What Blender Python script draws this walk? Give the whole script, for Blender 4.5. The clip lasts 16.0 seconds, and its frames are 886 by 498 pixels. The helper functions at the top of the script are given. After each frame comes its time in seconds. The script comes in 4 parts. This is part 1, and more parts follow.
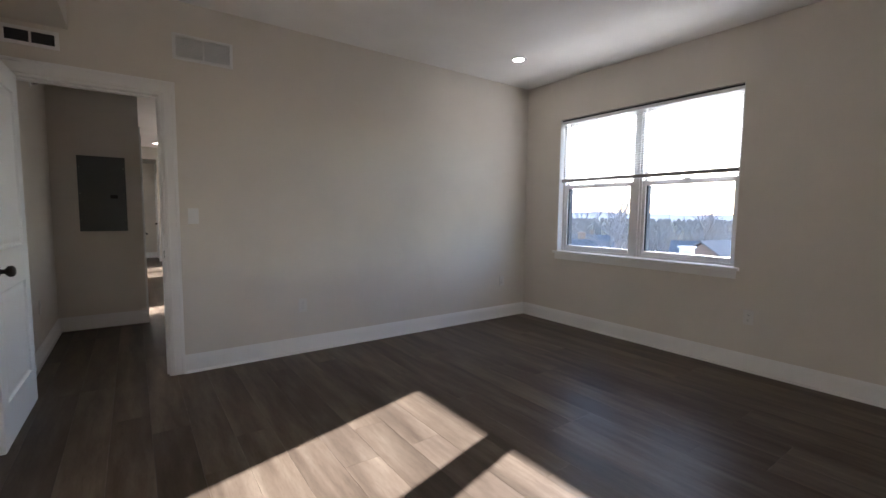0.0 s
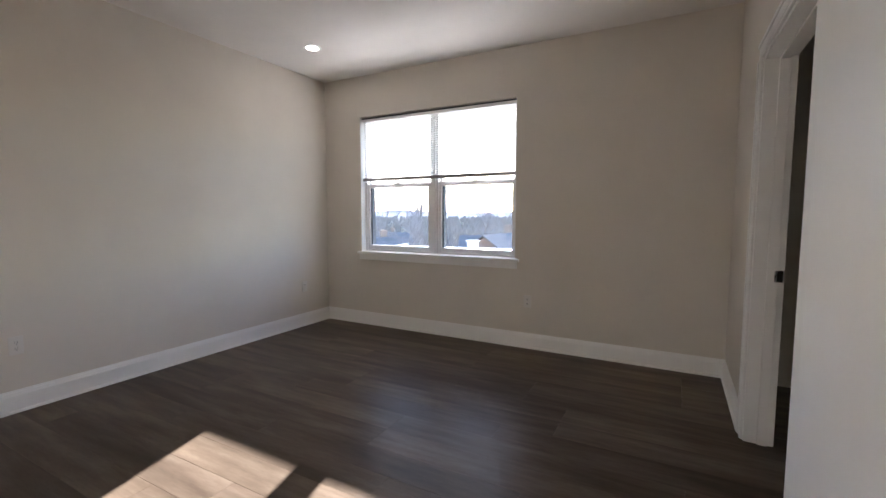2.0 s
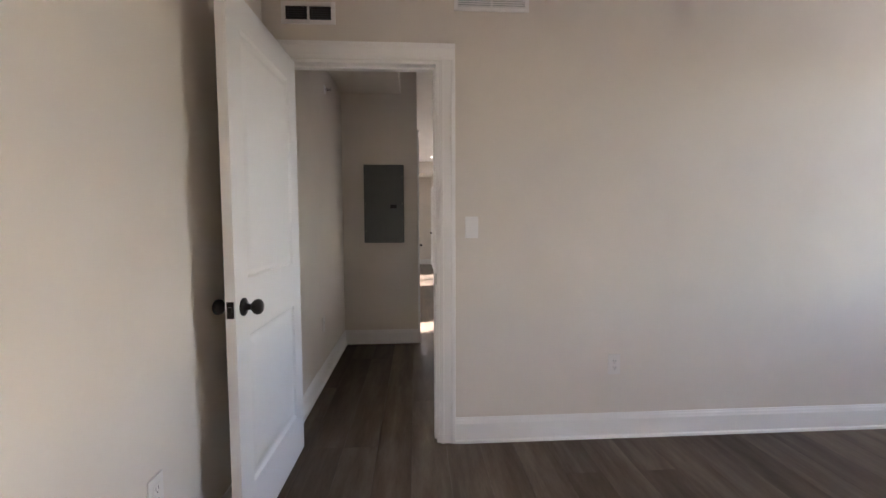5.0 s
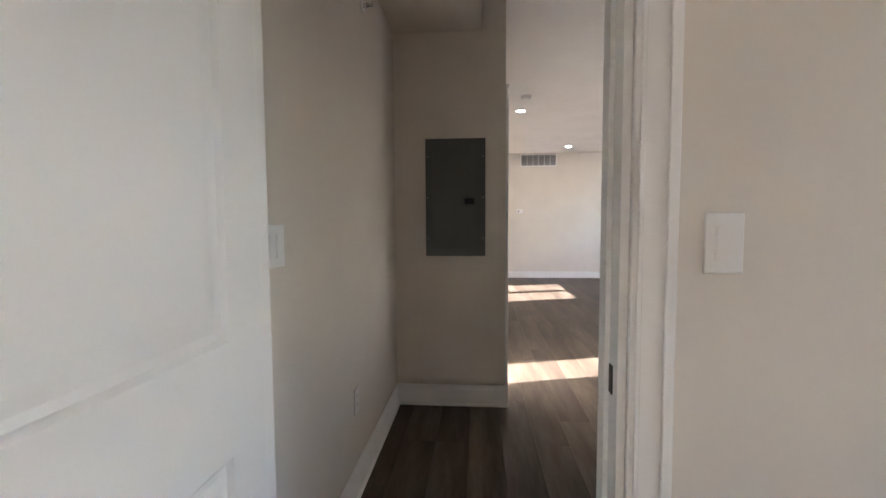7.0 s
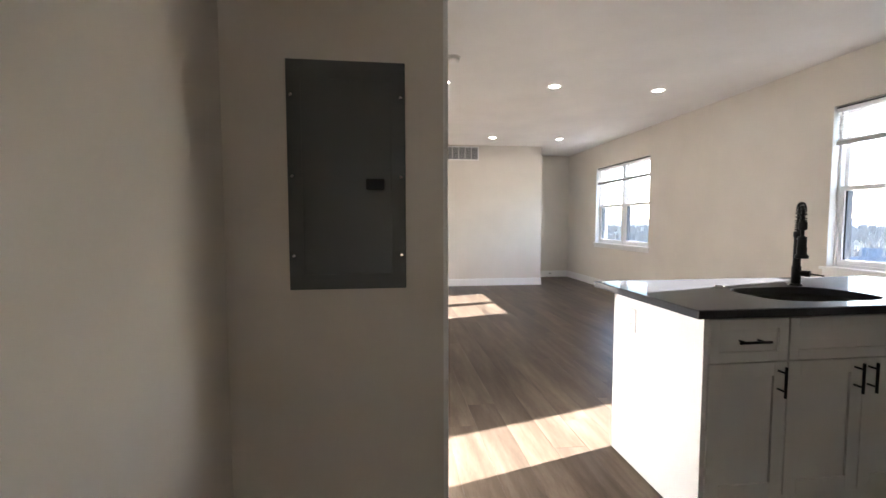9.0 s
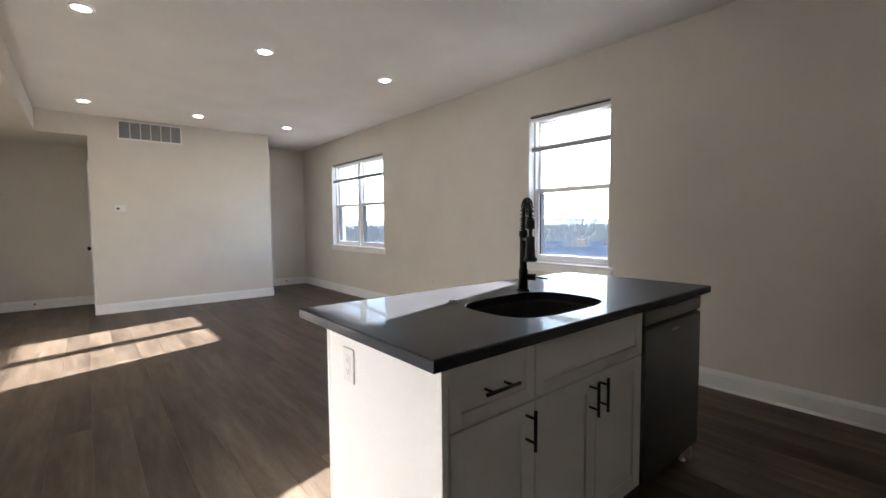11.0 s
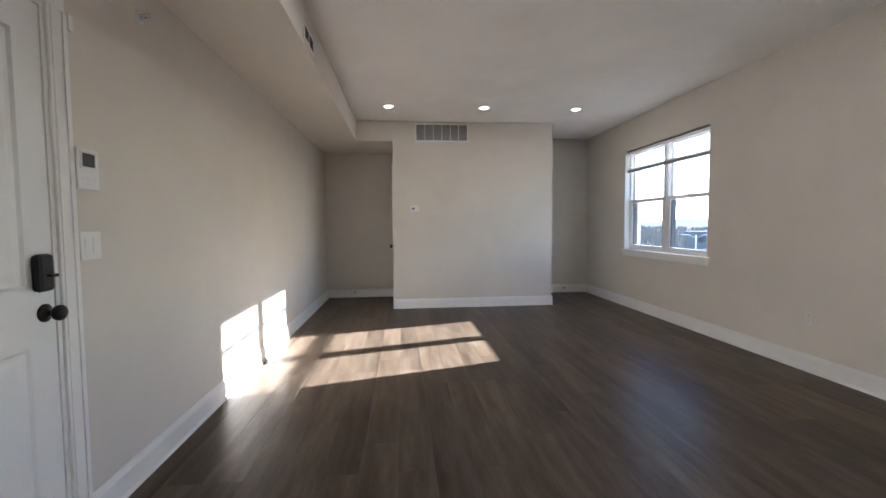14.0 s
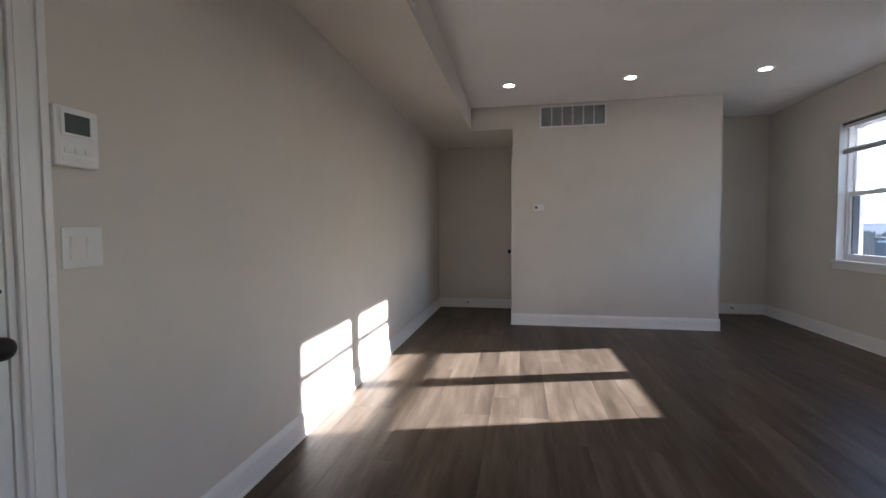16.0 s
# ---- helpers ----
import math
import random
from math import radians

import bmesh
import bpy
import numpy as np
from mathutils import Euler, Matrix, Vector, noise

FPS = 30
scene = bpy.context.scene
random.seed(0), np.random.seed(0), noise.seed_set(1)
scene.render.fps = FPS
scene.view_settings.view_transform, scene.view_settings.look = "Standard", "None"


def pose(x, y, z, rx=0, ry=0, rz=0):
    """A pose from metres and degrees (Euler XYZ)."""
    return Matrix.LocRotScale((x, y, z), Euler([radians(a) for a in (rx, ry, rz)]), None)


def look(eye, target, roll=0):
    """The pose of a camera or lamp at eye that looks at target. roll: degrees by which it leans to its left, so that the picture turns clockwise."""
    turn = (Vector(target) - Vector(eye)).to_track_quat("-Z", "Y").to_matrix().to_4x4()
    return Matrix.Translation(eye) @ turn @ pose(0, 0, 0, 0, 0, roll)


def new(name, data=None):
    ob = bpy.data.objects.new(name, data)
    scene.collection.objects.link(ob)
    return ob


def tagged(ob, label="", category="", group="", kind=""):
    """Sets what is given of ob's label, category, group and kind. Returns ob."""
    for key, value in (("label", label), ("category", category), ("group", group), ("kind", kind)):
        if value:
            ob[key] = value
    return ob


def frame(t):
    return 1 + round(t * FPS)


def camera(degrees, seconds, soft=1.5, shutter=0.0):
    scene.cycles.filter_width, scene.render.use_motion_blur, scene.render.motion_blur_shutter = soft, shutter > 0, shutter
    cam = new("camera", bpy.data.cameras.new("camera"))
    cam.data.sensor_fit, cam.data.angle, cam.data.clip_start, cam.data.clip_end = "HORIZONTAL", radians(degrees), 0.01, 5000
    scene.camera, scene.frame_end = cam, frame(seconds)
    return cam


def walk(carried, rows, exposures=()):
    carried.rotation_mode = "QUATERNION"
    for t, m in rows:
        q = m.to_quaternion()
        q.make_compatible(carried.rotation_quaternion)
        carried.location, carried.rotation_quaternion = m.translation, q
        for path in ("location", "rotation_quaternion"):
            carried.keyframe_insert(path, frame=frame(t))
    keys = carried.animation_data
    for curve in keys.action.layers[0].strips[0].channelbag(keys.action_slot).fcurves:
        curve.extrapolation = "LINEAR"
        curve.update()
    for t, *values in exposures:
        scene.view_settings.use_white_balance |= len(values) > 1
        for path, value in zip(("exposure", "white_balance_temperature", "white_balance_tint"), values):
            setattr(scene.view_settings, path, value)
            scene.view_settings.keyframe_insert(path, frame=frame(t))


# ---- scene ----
cam = camera(91.8, 16.0)
PATH = [
    (0, (0.213, 0.044, 1.243), (1.379, 1.66, 1.079), 0.6),
    (0.5, (0.293, 0.066, 1.244), (1.68, 1.495, 1.069), 1.2),
    (1, (0.29, 0.165, 1.26), (1.908, 1.322, 1.054), 1.9),
    (1.5, (0.334, 0.175, 1.251), (2.094, 1.105, 1.048), 1.7),
    (2, (0.351, 0.176, 1.252), (2.105, 1.123, 1.088), 0.0),
    (2.5, (0.348, 0.254, 1.25), (1.957, 1.432, 1.106), -0.4),
    (3, (0.289, 0.437, 1.255), (1.635, 1.91, 1.115), -0.4),
    (3.5, (0.305, 0.623, 1.24), (1.252, 2.379, 1.105), -0.5),
    (4, (0.352, 0.846, 1.262), (0.898, 2.764, 1.107), -0.5),
    (4.5, (0.352, 1.138, 1.268), (0.693, 3.102, 1.106), 0.0),
    (5, (0.282, 1.471, 1.241), (0.407, 3.462, 1.11), -0.2),
    (5.2, (0.252, 1.605, 1.246), (0.276, 3.6, 1.112), -0.3),
    (7.5, (0.069, 3.296, 1.249), (-0.095, 5.285, 1.126), -0.3),
    (8, (0.027, 3.638, 1.254), (-0.129, 5.628, 1.125), 0.0),
    (8.5, (0.056, 3.972, 1.261), (0.093, 5.967, 1.126), 0.2),
    (9, (0.109, 4.282, 1.253), (0.354, 6.263, 1.13), -0.1),
    (9.5, (0.237, 4.538, 1.252), (0.932, 6.409, 1.125), -0.4),
    (10, (0.402, 4.705, 1.246), (1.535, 6.349, 1.129), -0.4),
    (10.2, (0.461, 4.757, 1.245), (1.74, 6.289, 1.122), -0.5),
    (12.3, (0.824, 5.433, 1.245), (2.039, 7.016, 1.12), -0.6),
    (12.5, (0.837, 5.515, 1.249), (1.917, 7.193, 1.122), -0.4),
    (13, (0.853, 5.733, 1.246), (1.658, 7.559, 1.116), -0.5),
    (13.5, (0.850, 5.974, 1.254), (1.295, 7.917, 1.132), -0.7),
    (14, (0.856, 6.234, 1.236), (1.042, 8.223, 1.125), -0.5),
    (14.5, (0.873, 6.475, 1.238), (1.019, 8.466, 1.128), -0.3),
    (15, (0.9, 6.71, 1.263), (1.092, 8.698, 1.155), -0.4),
    (15.5, (0.883, 6.928, 1.259), (0.966, 8.923, 1.156), -0.4),
    (16, (0.823, 7.10, 1.206), (0.468, 9.066, 1.119), -0.4),
]
EXPOSURE = [(0, 3.3, 5950, 16), (1.5, 3.55, 6150, 17), (3, 3.55, 6150, 18), (4, 3.65, 6150, 18), (5, 4.15, 6100, 20), (7.5, 4.2, 6150, 17), (8, 4.2, 6200, 17),
            (9, 4.2, 6200, 15), (10, 3.93, 6150, 14), (12.5, 3.62, 5950, 13), (13, 3.6, 5900, 13), (14, 3.42, 5850, 14), (15, 3.28, 5800, 14), (16, 2.78, 5750, 16)]
walk(cam, [(t, look(*p)) for t, *p in PATH], EXPOSURE)

SKY, SUN, LAMP = 0.10, 5.0, 7.0

# ---- world and light ----
SUN_WAY = Vector((1.0, 0.275, 0.360)).normalized()
world = bpy.data.worlds.new("sky_world")
scene.world = world
world.use_nodes = True
wn = world.node_tree.nodes
sky = wn.new("ShaderNodeTexSky")
sky.sky_type = "NISHITA"
sky.sun_disc = False
sky.sun_elevation = math.asin(SUN_WAY.z)
sky.sun_rotation = math.atan2(SUN_WAY.x, SUN_WAY.y)
sky.air_density, sky.dust_density, sky.ozone_density = 1.0, 0.4, 2.0
world.node_tree.links.new(sky.outputs[0], wn["Background"].inputs[0])
wn["Background"].inputs[1].default_value = SKY
sun_data = bpy.data.lights.new("sun", "SUN")
sun_data.energy, sun_data.angle, sun_data.color = SUN, radians(0.6), (1.0, 0.965, 0.91)
sun_ob = new("sun", sun_data)
sun_ob.matrix_world = look((60, 20, 40), Vector((60, 20, 40)) - SUN_WAY)


# ---- materials ----
def mat(name, rough=0.6, metal=0.0, col=(0.8, 0.8, 0.8)):
    m = bpy.data.materials.new(name)
    m.use_nodes = True
    b = m.node_tree.nodes["Principled BSDF"]
    b.inputs["Base Color"].default_value = (*col, 1)
    b.inputs["Roughness"].default_value = rough
    b.inputs["Metallic"].default_value = metal
    return m, m.node_tree.nodes, m.node_tree.links, b


def coords(n, l, scale=(1, 1, 1), kind="Object"):
    tc, mp = n.new("ShaderNodeTexCoord"), n.new("ShaderNodeMapping")
    mp.inputs["Scale"].default_value = scale
    l.new(tc.outputs[kind], mp.inputs[0])
    return mp.outputs[0]


def noise_tex(n, l, vec, scale, detail=3.0, rough=0.55):
    t = n.new("ShaderNodeTexNoise")
    t.inputs["Scale"].default_value, t.inputs["Detail"].default_value, t.inputs["Roughness"].default_value = scale, detail, rough
    l.new(vec, t.inputs["Vector"])
    return t.outputs["Fac"]


def ramp(n, l, fac, stops):
    r = n.new("ShaderNodeValToRGB")
    while len(r.color_ramp.elements) < len(stops):
        r.color_ramp.elements.new(0.5)
    for e, (p, c) in zip(r.color_ramp.elements, stops):
        e.position, e.color = p, (*c, 1)
    l.new(fac, r.inputs[0])
    return r.outputs[0]


def bump(n, l, b, height, strength, dist=0.002):
    k = n.new("ShaderNodeBump")
    k.inputs["Strength"].default_value, k.inputs["Distance"].default_value = strength, dist
    l.new(height, k.inputs["Height"])
    l.new(k.outputs[0], b.inputs["Normal"])


def painted(name, col, rough, grain=0.25, vary=0.04, fine=420.0):
    """Rolled or brushed paint: faint blotches, and a fine stipple in relief."""
    m, n, l, b = mat(name, rough)
    v = coords(n, l)
    big = noise_tex(n, l, v, 1.7, 4)
    lo, hi = [c * (1 - vary) for c in col], [min(1, c * (1 + vary)) for c in col]
    l.new(ramp(n, l, big, [(0.3, lo), (0.7, hi)]), b.inputs["Base Color"])
    rr = n.new("ShaderNodeMapRange")
    rr.inputs["To Min"].default_value, rr.inputs["To Max"].default_value = rough - 0.06, rough + 0.08
    l.new(noise_tex(n, l, v, 9, 4), rr.inputs["Value"])
    l.new(rr.outputs[0], b.inputs["Roughness"])
    bump(n, l, b, noise_tex(n, l, v, fine, 2), grain, 0.0006)
    return m


WALL = painted("greige_wall_paint", (0.68, 0.63, 0.56), 0.62, 0.3)
CEIL = painted("white_ceiling_paint", (0.80, 0.775, 0.74), 0.85, 0.3)
TRIM = painted("white_trim_paint", (0.82, 0.81, 0.79), 0.32, 0.08, 0.02, 200.0)
DOORP = painted("white_door_paint", (0.80, 0.80, 0.79), 0.36, 0.12, 0.02, 260.0)
CABP = painted("white_cabinet_lacquer", (0.77, 0.745, 0.70), 0.38, 0.05, 0.015, 200.0)
VINYL = painted("white_window_vinyl", (0.82, 0.82, 0.82), 0.4, 0.04, 0.015, 200.0)
PLASTIC = painted("white_plastic", (0.80, 0.79, 0.77), 0.35, 0.02, 0.01, 200.0)


def metal_mat(name, col, rough, metal=1.0, streak=(4, 4, 300), amount=0.12):
    m, n, l, b = mat(name, rough, metal, col)
    f = noise_tex(n, l, coords(n, l, streak), 2.0, 3)
    lo, hi = [c * (1 - amount) for c in col], [c * (1 + amount) for c in col]
    l.new(ramp(n, l, f, [(0.3, lo), (0.7, hi)]), b.inputs["Base Color"])
    rr = n.new("ShaderNodeMapRange")
    rr.inputs["To Min"].default_value, rr.inputs["To Max"].default_value = rough - 0.07, rough + 0.08
    l.new(f, rr.inputs["Value"])
    l.new(rr.outputs[0], b.inputs["Roughness"])
    return m


BRONZE = metal_mat("dark_bronze", (0.025, 0.022, 0.020), 0.38, 0.6)
BLACK = metal_mat("matte_black_metal", (0.016, 0.016, 0.017), 0.36, 0.5)
CHROME = metal_mat("chrome", (0.75, 0.75, 0.76), 0.15)
STEEL = metal_mat("dark_stainless_steel", (0.22, 0.22, 0.225), 0.36, 1.0, (300, 4, 4))
SINKM = metal_mat("dark_sink_steel", (0.022, 0.021, 0.020), 0.5, 0.0)
PANELG = painted("grey_panel_enamel", (0.092, 0.104, 0.102), 0.42, 0.1, 0.05, 260.0)
DARK = painted("dark_void_plastic", (0.03, 0.03, 0.032), 0.6, 0.05)
OUTLET = painted("almond_outlet_plastic", (0.70, 0.675, 0.635), 0.38, 0.02, 0.01, 200.0)
GREYP = painted("grey_louver_paint", (0.42, 0.42, 0.42), 0.55, 0.05)
# blind rail vinyl with its backlit shade put into the grey
RAILSHADE = painted("backlit_blind_rail", (0.42, 0.41, 0.41), 0.5, 0.04, 0.015, 200.0)
# dark grey for the window head's shade strip, sash sides and vent parts
DARKGREY = painted("dark_grey_strip_and_louver", (0.05, 0.055, 0.065), 0.6, 0.05)
SCREEN = painted("grey_screen_glass", (0.09, 0.10, 0.10), 0.12, 0.01)


def glass_mat():
    m, n, l, b = mat("window_glass", 0.0)
    out = n["Material Output"]
    tr, gl, mx, lw = n.new("ShaderNodeBsdfTransparent"), n.new("ShaderNodeBsdfGlossy"), n.new("ShaderNodeMixShader"), n.new("ShaderNodeLayerWeight")
    pw, sc = n.new("ShaderNodeMath"), n.new("ShaderNodeMath")
    pw.operation, sc.operation = "POWER", "MULTIPLY_ADD"
    pw.inputs[1].default_value, sc.inputs[1].default_value, sc.inputs[2].default_value = 4.0, 0.8, 0.03
    tr.inputs[0].default_value = (0.95, 0.965, 0.975, 1)
    gl.inputs["Roughness"].default_value = 0.02
    lw.inputs[0].default_value = 0.5
    l.new(lw.outputs["Facing"], pw.inputs[0])
    l.new(pw.outputs[0], sc.inputs[0])
    l.new(sc.outputs[0], mx.inputs[0])
    l.new(tr.outputs[0], mx.inputs[1])
    l.new(gl.outputs[0], mx.inputs[2])
    l.new(mx.outputs[0], out.inputs[0])
    n.remove(b)
    return m


GLASS = glass_mat()


def blind_mat():
    m, n, l, b = mat("white_blind_vinyl", 0.45, 0, (0.82, 0.82, 0.80))
    tl, mx = n.new("ShaderNodeBsdfTranslucent"), n.new("ShaderNodeMixShader")
    tl.inputs[0].default_value = (0.8, 0.79, 0.76, 1)
    mx.inputs[0].default_value = 0.18
    l.new(b.outputs[0], mx.inputs[1])
    l.new(tl.outputs[0], mx.inputs[2])
    l.new(mx.outputs[0], n["Material Output"].inputs[0])
    return m


BLIND = blind_mat()


def lamp_mat():
    m, n, l, b = mat("lit_lamp_diffuser", 0.5, 0, (0.9, 0.88, 0.82))
    b.inputs["Emission Color"].default_value = (1.0, 0.93, 0.83, 1)
    b.inputs["Emission Strength"].default_value = LAMP
    return m


LAMPM = lamp_mat()


def plank_mat():
    """Brown oak-look vinyl: each board its own tone, long grain, cathedral streaks and fine pores."""
    m, n, l, b = mat("brown_vinyl_plank", 0.34)
    b.inputs["Specular IOR Level"].default_value = 0.06
    info = n.new("ShaderNodeObjectInfo")
    tc, mp, off = n.new("ShaderNodeTexCoord"), n.new("ShaderNodeMapping"), n.new("ShaderNodeVectorMath")
    k = n.new("ShaderNodeMath")
    k.operation = "MULTIPLY"
    k.inputs[1].default_value = 37.0
    l.new(info.outputs["Random"], k.inputs[0])
    l.new(tc.outputs["Object"], off.inputs[0])
    l.new(k.outputs[0], off.inputs[1])
    off.operation = "ADD"
    mp.inputs["Scale"].default_value = (1.0, 0.13, 1.0)
    l.new(off.outputs[0], mp.inputs[0])
    grain = noise_tex(n, l, mp.outputs[0], 17, 6, 0.60)
    broad = noise_tex(n, l, mp.outputs[0], 5, 4, 0.55)
    pores = noise_tex(n, l, mp.outputs[0], 190, 3, 0.6)
    c1 = ramp(n, l, grain, [(0.22, (0.076, 0.056, 0.041)), (0.5, (0.118, 0.091, 0.067)), (0.78, (0.164, 0.134, 0.101))])
    c2 = ramp(n, l, broad, [(0.3, (0.62, 0.61, 0.60)), (0.7, (1.28, 1.28, 1.28))])
    c3 = ramp(n, l, info.outputs["Random"], [(0.0, (0.84, 0.83, 0.83)), (0.5, (1.0, 0.99, 0.97)), (1.0, (1.17, 1.16, 1.13))])
    c4 = ramp(n, l, pores, [(0.36, (0.90, 0.89, 0.88)), (0.5, (1.0, 1.0, 1.0))])
    last = c1
    for c in (c2, c3, c4):
        mx = n.new("ShaderNodeMix")
        mx.data_type, mx.blend_type = "RGBA", "MULTIPLY"
        mx.inputs[0].default_value = 1.0
        l.new(last, mx.inputs[6])
        l.new(c, mx.inputs[7])
        last = mx.outputs[2]
    l.new(last, b.inputs["Base Color"])
    rr = n.new("ShaderNodeMapRange")
    rr.inputs["To Min"].default_value, rr.inputs["To Max"].default_value = 0.27, 0.42
    l.new(grain, rr.inputs["Value"])
    l.new(rr.outputs[0], b.inputs["Roughness"])
    bump(n, l, b, grain, 0.18, 0.0006)
    return m


PLANK = plank_mat()


def quartz_mat():
    m, n, l, b = mat("dark_grey_quartz", 0.16)
    b.inputs["Specular IOR Level"].default_value = 0.07
    b.inputs["Coat Weight"].default_value = 0.24
    b.inputs["Coat Roughness"].default_value = 0.035
    b.inputs["Coat IOR"].default_value = 1.42
    v = coords(n, l)
    sp = noise_tex(n, l, v, 260, 3, 0.7)
    cl = noise_tex(n, l, v, 6, 5, 0.6)
    c1 = ramp(n, l, sp, [(0.35, (0.040, 0.041, 0.045)), (0.55, (0.052, 0.053, 0.058)), (0.75, (0.072, 0.074, 0.078))])
    c2 = ramp(n, l, cl, [(0.35, (0.85, 0.85, 0.85)), (0.65, (1.12, 1.12, 1.12))])
    mx = n.new("ShaderNodeMix")
    mx.data_type, mx.blend_type = "RGBA", "MULTIPLY"
    mx.inputs[0].default_value = 1.0
    l.new(c1, mx.inputs[6])
    l.new(c2, mx.inputs[7])
    l.new(mx.outputs[2], b.inputs["Base Color"])
    rr = n.new("ShaderNodeMapRange")
    rr.inputs["To Min"].default_value, rr.inputs["To Max"].default_value = 0.40, 0.52
    l.new(cl, rr.inputs["Value"])
    l.new(rr.outputs[0], b.inputs["Roughness"])
    return m


QUARTZ = quartz_mat()


# ---- mesh helpers ----
def box(bm, x0, y0, z0, x1, y1, z1, bev=0.0):
    x0, x1 = min(x0, x1), max(x0, x1)
    y0, y1 = min(y0, y1), max(y0, y1)
    z0, z1 = min(z0, z1), max(z0, z1)
    m = Matrix.Translation(((x0 + x1) / 2, (y0 + y1) / 2, (z0 + z1) / 2)) @ Matrix.Diagonal((x1 - x0, y1 - y0, z1 - z0, 1))
    vs = bmesh.ops.create_cube(bm, size=1.0, matrix=m)["verts"]
    if bev > 0:
        es = list({e for v in vs for e in v.link_edges})
        bmesh.ops.bevel(bm, geom=es, offset=min(bev, 0.45 * min(x1 - x0, y1 - y0, z1 - z0)), segments=2, profile=0.5, affect="EDGES")
    return bm


def boxes(rows, bev=0.0):
    bm = bmesh.new()
    for r in rows:
        box(bm, *r, bev)
    return bm


def lathe(profile, axis="z", segs=24, at=(0, 0, 0)):
    """A turned body: (radius, height) pairs, closed at both ends."""
    bm = bmesh.new()
    rings = []
    for r, h in profile:
        ring = []
        for i in range(segs):
            a = 2 * math.pi * i / segs
            p = (r * math.cos(a), r * math.sin(a), h)
            p = {"z": p, "x": (p[2], p[0], p[1]), "y": (p[0], p[2], -p[1])}[axis]
            ring.append(bm.verts.new((p[0] + at[0], p[1] + at[1], p[2] + at[2])))
        rings.append(ring)
    for a, b in zip(rings, rings[1:]):
        for i in range(segs):
            bm.faces.new((a[i], a[(i + 1) % segs], b[(i + 1) % segs], b[i]))
    bm.faces.new(list(reversed(rings[0])))
    bm.faces.new(rings[-1])
    bmesh.ops.recalc_face_normals(bm, faces=bm.faces[:])
    for f in bm.faces:
        f.smooth = len(f.verts) == 4
    return bm


def tube(points, radius, segs=10, bm=None):
    bm = bm or bmesh.new()
    pts = [Vector(p) for p in points]
    side = None
    rings = []
    for i, p in enumerate(pts):
        d = (pts[min(i + 1, len(pts) - 1)] - pts[max(i - 1, 0)]).normalized()
        if side is None:
            side = d.orthogonal().normalized()
        side = (side - d * side.dot(d)).normalized()
        up = d.cross(side)
        rings.append([bm.verts.new(p + radius * (math.cos(2 * math.pi * k / segs) * side + math.sin(2 * math.pi * k / segs) * up)) for k in range(segs)])
    for a, b in zip(rings, rings[1:]):
        for k in range(segs):
            bm.faces.new((a[k], a[(k + 1) % segs], b[(k + 1) % segs], b[k])).smooth = True
    bm.faces.new(list(reversed(rings[0])))
    bm.faces.new(rings[-1])
    return bm


def part(name, bm, material, parent=None, label="", m=None):
    me = bpy.data.meshes.new(name)
    bmesh.ops.recalc_face_normals(bm, faces=bm.faces[:])
    bm.to_mesh(me)
    bm.free()
    me.materials.append(material)
    ob = new(name, me)
    if parent:
        ob.parent = parent
    if m is not None:
        ob.matrix_basis = m
    if label:
        ob["label"] = label
    return ob


def thing(name, m, label, category, group="", kind=""):
    ob = new(name)
    ob.empty_display_size = 0.1
    ob.matrix_basis = m
    return tagged(ob, label, category, group, kind)


def structure(name, rows, material, label, category, bev=0.0):
    return tagged(part(name, boxes(rows, bev), material), label, category, kind="structure")


# ---- the shell ----
H = 2.755          # ceiling
XE = 4.185         # inner face of the outside wall
XO = 4.44          # its outer face
BX, BY0, BY1 = -0.50, -0.20, 3.80      # bedroom
LX, LY0, LY1 = -0.44, 3.92, 13.76      # hall, kitchen and living room
PY, PX = 5.80, 0.298                   # closet with the electrical panel
PE = 6.66
FY, FX0, FX1 = 12.615, 0.725, 3.122    # closet at the far end
WIN = {"bed": (1.48, 3.295), "kit": (6.945, 7.84), "liv": (10.65, 12.43)}
WSILL = {"bed": 0.83, "kit": 0.835, "liv": 0.855}
WZ1 = 2.31


def outside_wall():
    rows, y = [], BY0 - 0.12
    for key in ("bed", "kit", "liv"):
        a, b = WIN[key]
        rows += [(XE, y, -0.05, XO, a, H + 0.1), (XE, a, -0.05, XO, b, WSILL[key] - 0.03), (XE, a, WZ1, XO, b, H + 0.1)]
        y = b
    rows.append((XE, y, -0.05, XO, LY1 + 0.12, H + 0.1))
    return structure("wall_east", rows, WALL, "greige painted outside wall with three white windows", "wall")


outside_wall()
DX0, DX1, DZ = -0.40, 0.41, 2.085
structure("wall_north", [(BX - 0.12, 3.80, -0.05, DX0, 3.92, H + 0.1), (DX0, 3.80, DZ, DX1, 3.92, H + 0.1), (DX1, 3.80, -0.05, XE, 3.92, H + 0.1)], WALL,
          "greige painted wall with a cased doorway and two vents", "wall")
structure("wall_west_1", [(BX - 0.12, BY0 - 0.12, -0.05, BX, 3.80, H + 0.1)], WALL, "greige painted bedroom wall behind an open door", "wall")
CX0, CX1 = 2.03, 3.16
structure("wall_south", [(BX, BY0 - 0.135, -0.05, CX0, BY0, H + 0.1), (CX0, BY0 - 0.135, 2.06, CX1, BY0, H + 0.1), (CX1, BY0 - 0.135, -0.05, XE, BY0, H + 0.1)], WALL,
          "greige painted wall with a cased closet opening", "wall")
